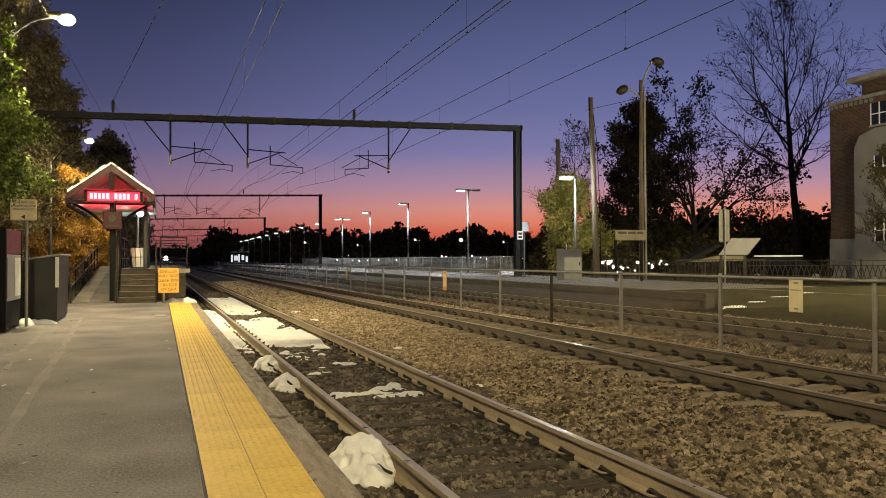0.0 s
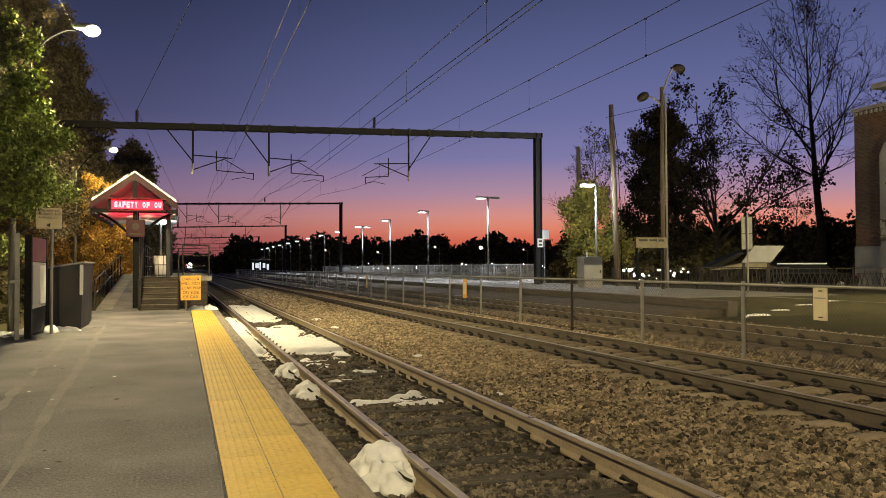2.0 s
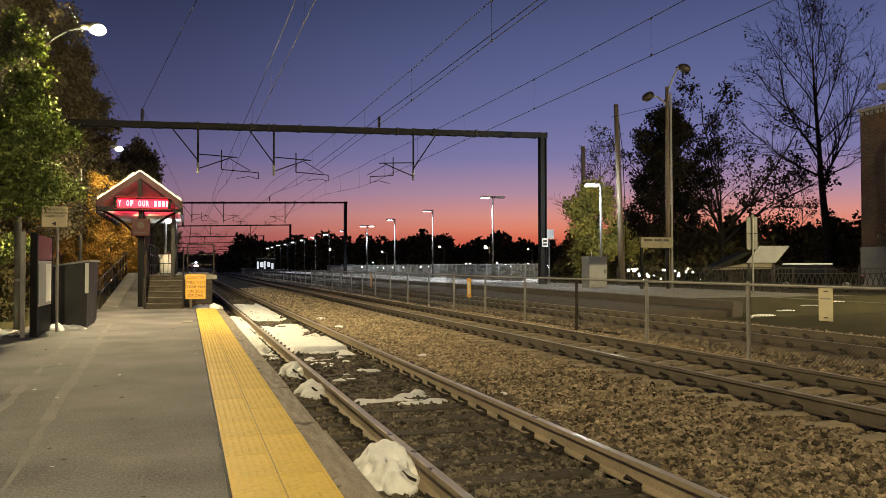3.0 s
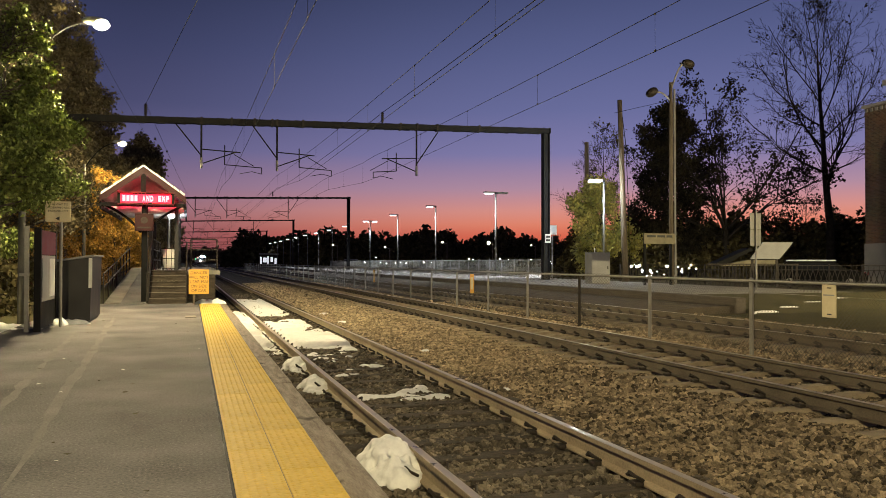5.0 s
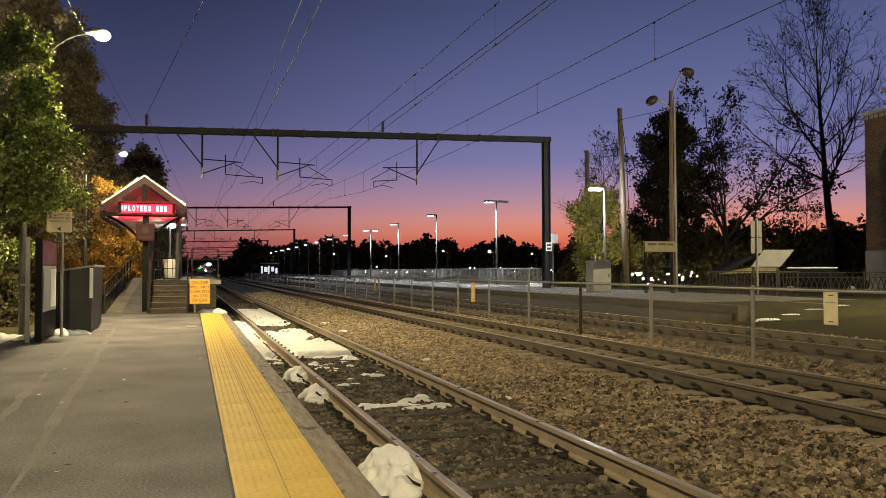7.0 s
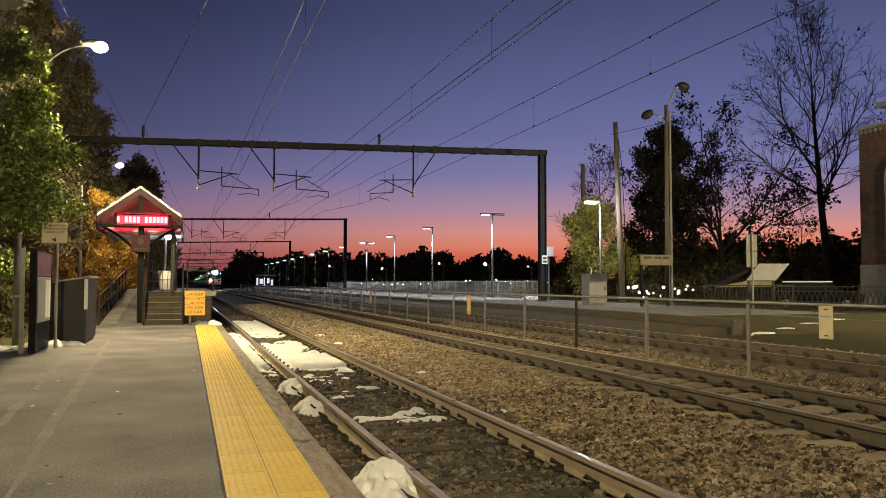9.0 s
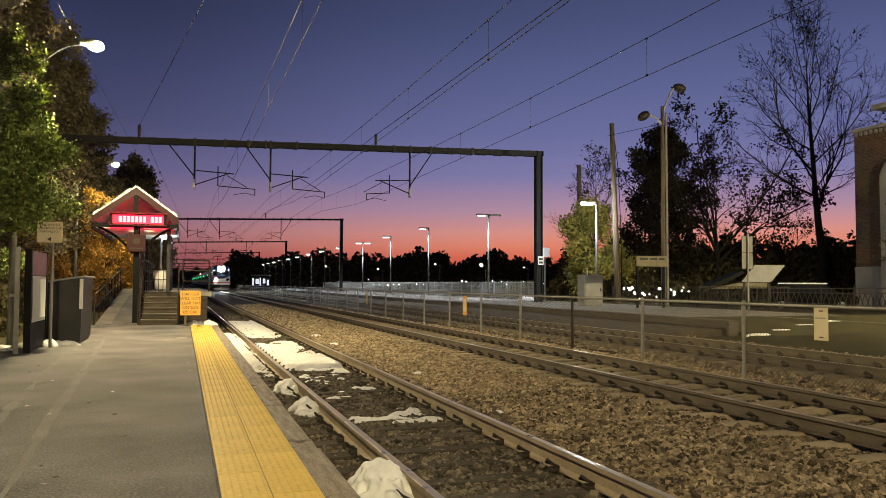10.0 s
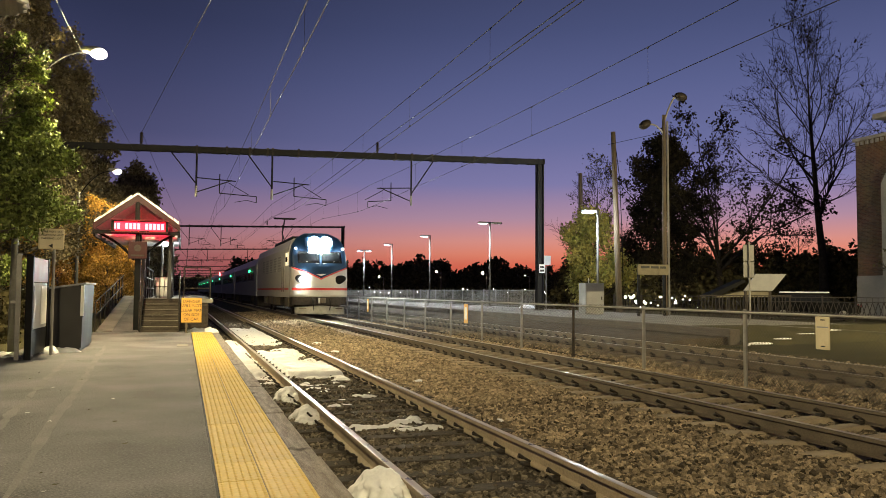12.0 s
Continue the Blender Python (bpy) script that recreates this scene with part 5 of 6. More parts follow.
part("pole", tube(bmesh.new(), (0, 0, 0), (0, 0, 2.0), 0.05, n=10), "pole_grey", t)
b = bmesh.new()
bmesh.ops.create_uvsphere(b, u_segments=12, v_segments=8, radius=0.13, matrix=Matrix.Translation((0.1, -0.05, 2.05)))
part("globe", b, "lamp_cool", t, "glowing white globe", smooth=True)
lamp("canopy_light", "POINT", (-0.3, 30.9, 2.8), (0, 0, 0), 30, COOL, 0.1)

# danger sign
t = thing("danger_sign", pose(0.24, 25.75, 0), "amber warning sign with dark lettering at the platform end", "sign")
part("post", boxed(-0.17, -0.11, 0.03, 0.09, 0, 1.0), "wood_pole", t)
part("board", boxed(-0.30, 0.30, 0.0, 0.025, 0.32, 1.08, 0.008), "amber", t)
for i, words in enumerate(("DANGER", "WILL NOT", "CLEAR MAN", "ON SIDE", "OF CAR")):
    letters("lettering", words, 0.125, "ink", t, pose(0, -0.004, 0.97 - 0.138 * i, 90))

# ---- notice board, cabinet and parking sign on the near platform ----
t = thing("notice_board", pose(-2.74, 16.5, 0), "dark framed notice board with maroon header", "notice board")
for y in (0.0, 1.75):
    part("post", boxed(-0.06, 0.06, y - 0.06, y + 0.06, 0, 1.95, 0.008), "black", t)
part("header", boxed(-0.05, 0.05, 0.065, 1.685, 1.45, 1.92, 0.008), "maroon", t)
part("panel", boxed(-0.045, 0.045, 0.065, 1.685, 0.55, 1.44, 0.006), "grey", t)
part("poster", boxed(0.046, 0.055, 0.15, 0.85, 0.62, 1.38), "grey", t)
part("poster", boxed(0.046, 0.055, 0.95, 1.6, 0.62, 1.38), "white", t)
part("base_panel", boxed(-0.045, 0.045, 0.065, 1.685, 0.05, 0.54, 0.006), "black", t)
t = thing("steel_post", pose(-2.92, 16.45, 0), "galvanised channel post beside the notice board", "post")
part("channel", boxed(-0.04, 0.04, -0.03, 0.03, -0.1, 1.98, 0.006), "galv", t)
part("bracket", boxed(-0.12, 0.02, -0.05, -0.032, 1.05, 1.1, 0.004), "galv", t)
t = thing("salt_cabinet", pose(-2.4, 19.6, 0), "black cabinet with a sloping lid edged in aluminium", "cabinet")
b2 = bmesh.new()
prism(b2, [(-0.33, 0.06), (0.33, 0.06), (0.36, 1.42), (-0.36, 1.31)], "y", -1.0, 1.0)
part("body", b2, "charcoal", t)
b = prism(bmesh.new(), [(-0.40, 1.315), (0.40, 1.435), (0.40, 1.47), (-0.40, 1.35)], "y", -1.03, 1.03)
part("lid", b, "grey", t)
part("end_trim", boxed(0.30, 0.37, -1.03, -1.0, 0.75, 1.40, 0.004), "white", t)
part("base", boxed(-0.3, 0.3, -0.95, 0.95, 0.0, 0.058), "iron", t)
t = thing("parking_sign", pose(-2.56, 17.6, 0), "cream sign with dark lettering on a steel post", "sign")
part("post", tube(bmesh.new(), (0.05, 0.03, 0), (0.05, 0.03, 2.2), 0.03, n=8), "galv", t)
part("plate", boxed(-0.235, 0.235, -0.02, 0.0, 2.12, 2.54, 0.02), "cream", t)
for i, words in enumerate(("THIS WAY TO", "UNDERPASS AND", "PARKING LOT")):
    letters("lettering", words, 0.058, "ink", t, pose(0, -0.023, 2.475 - 0.068 * i, 90))
part("arrow", tube(bmesh.new(), (0, -0.0235, 2.19), (0, -0.0205, 2.19), 0.05, n=3), "ink", t)

# ribbed white shade of an unlit platform lamp, close overhead
t = thing("ribbed_lamp", pose(-1.52, 6.7, 0), "unlit platform lamp with a ribbed white shade", "lamp")
b = bmesh.new()
prof = ((0.05, 3.98), (0.16, 3.92), (0.24, 3.78), (0.30, 3.60), (0.32, 3.50), (0.30, 3.49))
rings = [[b.verts.new((r * (1 + (0.045 if i % 2 else -0.045)) * math.cos(2 * math.pi * i / 36), r * (1 + (0.045 if i % 2 else -0.045)) * math.sin(2 * math.pi * i / 36), z)) for i in range(36)] for r, z in prof]
for r0, r1 in zip(rings, rings[1:]):
    for i in range(36):
        b.faces.new((r0[i], r0[(i + 1) % 36], r1[(i + 1) % 36], r1[i]))
b.faces.new(rings[0])
part("shade", b, "white", t)
part("bracket", pipe(bmesh.new(), [(0, 0, 3.98), (0, 0, 4.15), (-0.9, 0, 4.15)], 0.025, 8), "pole_grey", t)
part("pole", tube(bmesh.new(), (-0.9, 0, 0), (-0.9, 0, 4.25), 0.06, 0.05, 10), "pole_grey", t, smooth=True)

# litter and dead leaves on the asphalt
rl = random.Random(4)
for q in range(34):
    y = rl.uniform(4.5, 22)
    x = rl.uniform(-0.16 * y - 0.2, 0.15)
    b = bmesh.new()
    sz = rl.uniform(0.018, 0.045)
    vs = [b.verts.new((sz * math.cos(a) * rl.uniform(0.5, 1), sz * math.sin(a) * rl.uniform(0.4, 0.9), 0.006 + 0.012 * rl.random())) for a in (0.2, 1.3, 2.5, 3.7, 5.0)]
    b.faces.new(vs)
    bmesh.ops.solidify(b, geom=b.faces[:], thickness=0.003)
    kind = rl.choice(("paper", "leaf", "leaf"))
    solo("paper_scrap" if kind == "paper" else "dead_leaf", b, "white" if kind == "paper" else "leaf_dark", "small pale scrap of paper on the asphalt" if kind == "paper" else "small dead leaf lying on the asphalt", "litter", "litter on the platform", at=pose(x, y, 0.0))

# pale hatch in the asphalt
solo("hatch_cover", boxed(-0.12, 0.12, 19.6, 20.3, 0.002, 0.012, 0.002), "concrete", "small pale hatch cover set in the asphalt", "hatch cover")

# ---- trees ----


def leaf_mesh(centres, size, per, spread, seed, width=0.34):
    """Sprays of narrow leaves round each centre."""
    nr = np.random.default_rng(seed)
    k = len(centres) * per
    c = np.repeat(centres, per, 0) + nr.normal(0, spread, (k, 3))
    a, u = nr.normal(size=(k, 3)), nr.normal(size=(k, 3))
    a[:, 2] -= 0.45
    a /= np.linalg.norm(a, axis=1, keepdims=True)
    u = np.cross(a, u)
    u /= np.linalg.norm(u, axis=1, keepdims=True)
    w = np.cross(a, u)
    sz = size * nr.uniform(0.6, 1.3, (k, 1))
    p = np.stack([c, c + a * sz * 0.6 + u * sz * width + w * sz * 0.08, c + a * sz, c + a * sz * 0.45 - u * sz * width + w * sz * 0.08], 1).reshape(-1, 3)
    return raw("crown", p.tolist(), (np.arange(k)[:, None] * 4 + np.arange(4)[None]).tolist())


def tree(name, label, x, y, z, height, seed, leaf=None, sprays=0, leaf_size=0.1, levels=5, radius=None, trunk=0.95, first=0.25, limbs=18, reach=0.42, top_reach=0.5,
         angles=(62, 28), kids=(6, 5, 3), ratio=0.5, lift=0.10, patchy=0.0, group="trees", lean=0.0, per=5, spread=None, twig=0.011, thick=0.8, bark="bark"):
    """A tapered stem; limbs set round it that sweep upwards, fork and end in twigs; leaves in sprays at the twigs.
    trunk: the stem's share of the height; reach: the lowest limb's length, as a share of the height; top_reach: the highest one's share of that;
    angles: of the lowest and the highest limb, from upright; patchy: how much of the crown is bare."""
    rng = random.Random(seed)
    t = thing(name, pose(x, y, z), label, "tree", group)
    v, f, tips = [], [], []

    def limb(p, d, length, r, level):
        k = 9 if level == 0 else (6 if level == 1 else (4 if level == 2 else 3))
        n = 8 if level == 0 else (6 if level == 1 else (4 if level == 2 else 3))
        end = 0.05 if level == 0 and trunk > 0.5 else 0.35
        ring, pts = None, []
        for i in range(k + 1):
            g = i / k
            rr = max(r * (1 - (1 - end) * g), twig * 0.6)
            flare = 1 + 0.5 * max(0, 0.08 - g) / 0.08 if level == 0 else 1
            side = d.orthogonal().normalized()
            up = d.cross(side)
            n0 = len(v)
            for q in range(n):
                a = 2 * math.pi * q / n
                v.append(tuple(p + (side * math.cos(a) + up * math.sin(a)) * rr * flare))
            if ring is not None:
                for q in range(n):
                    f.append((ring + q, ring + (q + 1) % n, n0 + (q + 1) % n, n0 + q))
            ring = n0
            pts.append((p.copy(), d.copy(), rr))
            wob = 0.035 if level == 0 else (0.13 if level == 1 else 0.18)
            d = (d + Vector((rng.gauss(0, wob), rng.gauss(0, wob), rng.gauss(lift if level else 0.06, wob * 0.5)))).normalized()
            p = p + d * (length / k)
        if level >= levels - 2:
            tips.extend(tuple(q[0]) for q in pts[1:])
        if level >= levels - 1:
            return
        c = limbs if level == 0 else kids[min(level - 1, len(kids) - 1)] + rng.randint(0, 1)
        turn0 = rng.uniform(0, 6.28)
        for j in range(c):
            start = first if level == 0 else 0.18
            g = start + (0.985 - start) * (j + rng.random() * 0.7) / c
            i = min(int(g * k), k - 1)
            bp = pts[i][0].lerp(pts[i + 1][0], g * k - i)
            bd, br = pts[i][1], pts[i][2]
            share = (g - start) / (1 - start)
            if level == 0:
                tilt = radians(angles[0] + (angles[1] - angles[0]) * share + rng.uniform(-7, 7))
                ln = height * reach * (1 + (top_reach - 1) * share) * rng.uniform(0.8, 1.12)
            else:
                tilt = radians(rng.uniform(28, 52))
                ln = length * ratio * (1.15 - 0.45 * share) * rng.uniform(0.75, 1.15)
            spin = turn0 + 2.4 * j + rng.uniform(-0.35, 0.35)
            side = bd.orthogonal().normalized()
            up = bd.cross(side)
            nd = bd * math.cos(tilt) + (side * math.cos(spin) + up * math.sin(spin)) * math.sin(tilt)
            if level and nd.z < -0.1:
                nd.z *= 0.3
            limb(bp, nd.normalized(), ln, max(br * rng.uniform(0.45, 0.62) * (thick if level == 0 else 1), twig), level + 1)

    limb(Vector((0, 0, -0.15)), Vector((lean, 0, 1)).normalized(), height * trunk, radius or height * 0.016, 0)
    part("trunk", raw("trunk", v, f), bark, t, smooth=True)
    if leaf and tips:
        base = np.array(tips)
        if patchy:
            keep = np.array([noise.noise((q[0] * 0.55 + seed, q[1] * 0.55, q[2] * 0.55)) + 0.35 * noise.noise((q[0] * 1.7, q[1] * 1.7 + seed, q[2] * 1.7)) for q in base]) > patchy - 0.5
            base = base[keep] if keep.any() else base
        pick = np.random.default_rng(seed).integers(0, len(base), sprays)
        part("crown", leaf_mesh(base[pick], leaf_size, per, spread or leaf_size * 0.9, seed), leaf, t)
    return t


# behind the near platform
OAK = "leafy green oak lit by the platform lamps"
tree("oak_tree", OAK, -4.05, 18.4, -0.2, 6.6, 11, "leaf_green", 15000, 0.092, 4, first=0.40, limbs=24, reach=0.33, top_reach=0.5, angles=(84, 25), kids=(7, 5), lift=0.0, patchy=0.40)
tree("oak_tree", OAK, -6.2, 22.5, -0.2, 7.0, 12, "leaf_green", 14000, 0.10, 4, first=0.18, limbs=26, reach=0.36, top_reach=0.4, angles=(80, 25), kids=(7, 5), lift=0.02, patchy=0.36)
SHADE = "tall dark tree standing in shade"
tree("dark_tree", SHADE, -8.4, 46.0, -0.2, 19, 13, "leaf_shade", 22000, 0.20, 4, first=0.12, limbs=32, reach=0.31, top_reach=0.4, angles=(75, 25), kids=(7, 5), patchy=0.34)
tree("dark_tree", SHADE, -7.2, 52.0, -0.2, 14.0, 14, "leaf_shade", 15000, 0.20, 4, first=0.12, limbs=28, reach=0.34, top_reach=0.45, angles=(75, 25), kids=(7, 5), patchy=0.34)
tree("dark_tree", "rounded dark tree beside the line", -4.3, 80.0, -0.2, 12.6, 15, "leaf_shade", 9000, 0.32, 4, first=0.2, limbs=26, reach=0.27, top_reach=0.9, trunk=0.8, angles=(75, 25), kids=(7, 5), patchy=0.28)
tree("dark_tree", SHADE, -6.9, 29.0, -0.2, 14.5, 16, "leaf_shade", 22000, 0.13, 4, first=0.12, limbs=32, reach=0.27, top_reach=0.45, angles=(75, 25), kids=(7, 5), patchy=0.34)
GOLD = "golden autumn maple behind the ramp"
for mx, my, mh, sd in ((-3.6, 44.0, 5.6, 17), (-4.0, 47.5, 5.8, 18), (-5.7, 35.5, 4.8, 19)):
    tree("maple_tree", GOLD, mx, my, -0.2, mh, sd, "leaf_gold", 8000, 0.12, 4, first=0.1, limbs=20, reach=0.36, top_reach=0.5, angles=(80, 25), kids=(6, 4), lift=0.04, patchy=0.25)
# beyond the far platform
tree("small_tree", "small yellow-green autumn tree lit by a lamp", 24.4, 44.0, 0, 6.0, 21, "leaf_mixed", 2600, 0.2, 4, first=0.1, limbs=18, reach=0.48, top_reach=0.5, angles=(80, 22), kids=(6, 4), patchy=0.5, bark="bark_dark")
# bark and leaves painted near-black here, as silhouettes against the evening glow
tree("half_bare_tree", "spreading tree with the last dark leaves", 38.2, 50.0, 0, 13.8, 22, "leaf_silhouette", 1900, 0.24, 5, radius=0.38, trunk=0.34, first=0.6, limbs=8, reach=0.64, top_reach=1.0, angles=(60, 14), kids=(7, 5, 4), ratio=0.42, lift=0.035, patchy=0.54, per=4, thick=1.1, bark="bark_dark")
tree("leafy_tree", "dense dark maple beside the lamp post", 34.3, 53.0, 0, 12.3, 23, "leaf_silhouette", 5600, 0.24, 4, first=0.16, limbs=26, reach=0.31, top_reach=0.55, angles=(80, 24), kids=(7, 5), lift=0.03, patchy=0.48, bark="bark_dark")
tree("bare_tree", "tall bare tree with fine twigs", 43.2, 45.0, 0, 21.5, 29, "leaf_silhouette", 240, 0.2, 5, radius=0.34, trunk=0.84, first=0.34, limbs=18, reach=0.33, top_reach=0.78, angles=(60, 14), kids=(7, 5, 3), ratio=0.46, lift=0.09, patchy=0.65, bark="bark_dark", per=3, thick=0.8, twig=0.012)
tree("bare_tree", "tall bare tree with fine twigs", 49.3, 37.0, 0, 21.0, 25, "leaf_silhouette", 200, 0.2, 5, radius=0.34, trunk=0.86, first=0.25, limbs=20, reach=0.42, top_reach=0.6, angles=(68, 18), kids=(6, 5, 3), ratio=0.46, lift=0.05, patchy=0.65, bark="bark_dark", per=3, thick=0.8)
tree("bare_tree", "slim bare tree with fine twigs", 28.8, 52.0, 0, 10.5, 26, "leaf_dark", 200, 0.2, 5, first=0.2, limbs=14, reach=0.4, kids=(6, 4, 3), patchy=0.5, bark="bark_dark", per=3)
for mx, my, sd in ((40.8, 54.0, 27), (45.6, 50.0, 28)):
    tree("bare_tree", "low bare tree against the glow", mx, my, 0, 8.0, sd, "leaf_silhouette", 60, 0.18, 5, radius=0.07, first=0.3, limbs=9, reach=0.4, kids=(5, 4, 3), patchy=0.5, bark="bark_dark", per=3)
tree("slim_tree", "slim young tree before the brick building", 33.6, 29.2, 0, 6.8, 31, "leaf_dark", 700, 0.14, 5, radius=0.07, first=0.25, limbs=14, reach=0.26, kids=(5, 4, 3), patchy=0.45, bark="bark_dark", per=3)


def thicket(name, label, boxes_, leaf, n, size, seed, kind="stuff"):
    """A mass of leaves over uneven humps: hedges and far woods."""
    nr = np.random.default_rng(seed)
    cs = []
    for (x, y, z, rx, ry, rz, share) in boxes_:
        k = int(n * share)
        d = nr.normal(size=(k, 3))
        d /= np.linalg.norm(d, axis=1, keepdims=True)
        d[:, 2] = np.abs(d[:, 2])
        rad = nr.uniform(0.55, 1.0, (k, 1)) ** 0.5
        wob = np.array([1 + 0.35 * noise.noise((q[0] * 2.3 + x, q[1] * 2.3 + y, q[2] * 2.3)) for q in d])[:, None]
        cs.append(np.array([x, y, z]) + d * rad * wob * np.array([rx, ry, rz]))
    c = np.concatenate(cs)
    k = len(c)
    a, u = nr.normal(size=(k, 3)), nr.normal(size=(k, 3))
    a /= np.linalg.norm(a, axis=1, keepdims=True)
    u = np.cross(a, u)
    u /= np.linalg.norm(u, axis=1, keepdims=True)
    s = size * nr.uniform(0.6, 1.4, (k, 1))
    p = np.stack([c - a * s * 0.5, c + u * s * 0.4, c + a * s * 0.5, c - u * s * 0.4], 1).reshape(-1, 3)
    return solo(name, raw(name, p.tolist(), (np.arange(k)[:, None] * 4 + np.arange(4)[None]).tolist()), leaf, label, "woods", kind=kind)


rng = random.Random(3)
humps = []
for i in range(60):
    x = 28 + i * 5.0 + rng.uniform(-2, 2)
    y = 215 + rng.uniform(-12, 12) - 0.28 * i * 2
    humps.append((x, y, -1, rng.uniform(7, 10), 5, rng.uniform(8.0, 11.5), 1 / 60))
for i in range(40):
    humps.append((34 + 5.5 * i, 246 + rng.uniform(-6, 6) - 0.5 * i, -1, 8, 5, rng.uniform(8.5, 10.5), 1 / 90))
for i in range(30):
    humps.append((15 + i * 1.4 + rng.uniform(-2, 2), 225 + 14 * i, -1, 8, 8, rng.uniform(8.5, 12), 1 / 90))
for i in range(14):
    humps.append((-16 - rng.uniform(0, 5), 70 + 26 * i, -1, 7, 12, rng.uniform(8, 12), 1 / 60))
thicket("far_woods", "dark line of woods along the horizon", humps, "leaf_dark", 110000, 1.3, 31)
humps = [(-90 + 9 * i, 960 + rng.uniform(-10, 10), -2, 13, 8, rng.uniform(15, 21), 1 / 22) for i in range(22)]
thicket("distant_woods", "dark woods closing the end of the line", humps, "leaf_shade", 26000, 3.2, 34)
humps = []
for i in range(26):
    humps.append((30.5 + i * 0.75 + rng.uniform(-0.5, 0.5), 58 - i * 0.55 + rng.uniform(-1, 1), -0.2, 2.2, 2.0, rng.uniform(3.4, 5.4), 1 / 26))
thicket("hedge", "dark hedge and shrubs beyond the far platform", humps, "leaf_dark", 60000, 0.34, 32)
humps = [(-6.3 + rng.uniform(-1.2, 1.0), 15.5 + 1.2 * i, -0.25, 1.3, 1.2, rng.uniform(1.0, 2.4), 1 / 16) for i in range(16)]
thicket("undergrowth", "dark undergrowth behind the near platform", humps, "leaf_dark", 26000, 0.16, 33)

# ---- brick building ----
bld = thing("brick_building", pose(36.6, 25.6, 0), "three-storey brown brick building with a flat roof", "building")
part("wall", boxed(0, 14, 0, 10, -0.3, 10.1), "brick", bld)
part("plinth", boxed(-0.05, 0.0, 8.05, 10.05, -0.3, 2.4, 0.01), "render_pale", bld)
part("parapet", boxed(-0.14, 14.1, -0.12, 10.12, 10.1, 10.28, 0.02), "concrete", bld)
for q in range(9):
    part("dentil", boxed(-0.10, -0.002, 9.9 - 0.34 * q - 0.17, 9.9 - 0.34 * q, 9.86, 10.05, 0.006), "render_pale", bld)
part("upper_block", boxed(0.6, 13.5, 1.0, 8.3, 10.28, 11.2), "brick", bld)
part("upper_roof", boxed(0.1, 14.0, 0.5, 8.9, 11.2, 11.5, 0.03), "concrete", bld)
part("bay_wall", prism(bmesh.new(), [(0.2, -0.3), (7.9, -0.3), (7.9, 7.4), (7.55, 8.0), (6.6, 8.3), (0.2, 8.3)], "x", -0.45, -0.002), "render_pale", bld)
for y, z, out in ((6.6, 8.55, 0.0), (3.6, 8.55, 0.0), (6.0, 5.6, 0.45), (3.0, 5.6, 0.45), (6.0, 2.2, 0.45)):
    w = part("window", boxed(-out - 0.03, -out + 0.02, y - 0.55, y + 0.55, z, z + 1.2), "glass", bld)
    part("sill", boxed(-out - 0.12, -out - 0.032, y - 0.62, y + 0.62, z - 0.1, z - 0.005, 0.01), "concrete", w)
    for dy in (-0.55, 0.0, 0.55):
        part("frame", boxed(-out - 0.06, -out - 0.032, y + dy - 0.035, y + dy + 0.035, z, z + 1.2), "white", w)
    part("frame", boxed(-out - 0.058, -out - 0.034, y - 0.51, y + 0.51, z + 0.57, z + 0.63), "white", w)

# ---- street beyond the far platform ----
t = thing("stair_shelter", pose(25.8, 30.6, 0.0, 0, 0, -18), "stairway entrance with pale slanted roof panels and open railing", "shelter")
part("roof_panel", prism(bmesh.new(), [(-0.95, 1.48), (0.42, 1.48), (1.08, 2.27), (-0.33, 2.27)], "y", -0.04, 0.04), "grey", t)
part("side_roof", prism(bmesh.new(), [(-2.5, 1.28), (-0.9, 2.0), (-0.75, 1.9), (-2.2, 1.15)], "y", 0.1, 1.2), "black", t)
part("soffit", prism(bmesh.new(), [(-2.4, 1.15), (0.4, 1.2), (0.4, 1.46), (-1.0, 1.44)], "y", 0.1, 0.6), "board_dark", t)
for q in range(26):
    x = -3.2 + 0.16 * q
    part("baluster", boxed(x - 0.012, x + 0.012, -0.95, -0.92, 0.1, 1.25), "iron", t)
for z in (0.1, 1.22):
    part("rail", boxed(-3.25, 0.9, -0.96, -0.91, z, z + 0.05), "iron", t)
for x in (-0.8, 0.35):
    part("post", boxed(x - 0.05, x + 0.05, 0.05, 0.15, 0, 1.47), "iron", t)

car = thing("parked_car", pose(31.3, 33.5, 0.0, 0, 0, -40), "dark parked car with a white snow-covered roof", "car")
b = bmesh.new()
prism(b, [(-2.2, 0.35), (2.2, 0.35), (2.25, 0.75), (1.3, 0.92), (0.75, 1.36), (-1.5, 1.40), (-2.1, 0.95), (-2.25, 0.7)], "y", -0.85, 0.85)
bmesh.ops.bevel(b, geom=b.edges[:], offset=0.06, segments=2, affect="EDGES")
part("body", b, "black", car, smooth=False)
part("roof_snow", boxed(-1.55, 0.8, -0.74, 0.74, 1.395, 1.47, 0.03), "snow", car)
for x in (-1.4, 1.4):
    for s in (-1, 1):
        w = part("wheel", tube(bmesh.new(), (x, s * 0.7, 0.32), (x, s * 0.88, 0.32), 0.32, n=18), "black", car)
        part("rim", tube(bmesh.new(), (x, s * 0.88, 0.32), (x, s * 0.89, 0.32), 0.2, n=14), "galv", w)
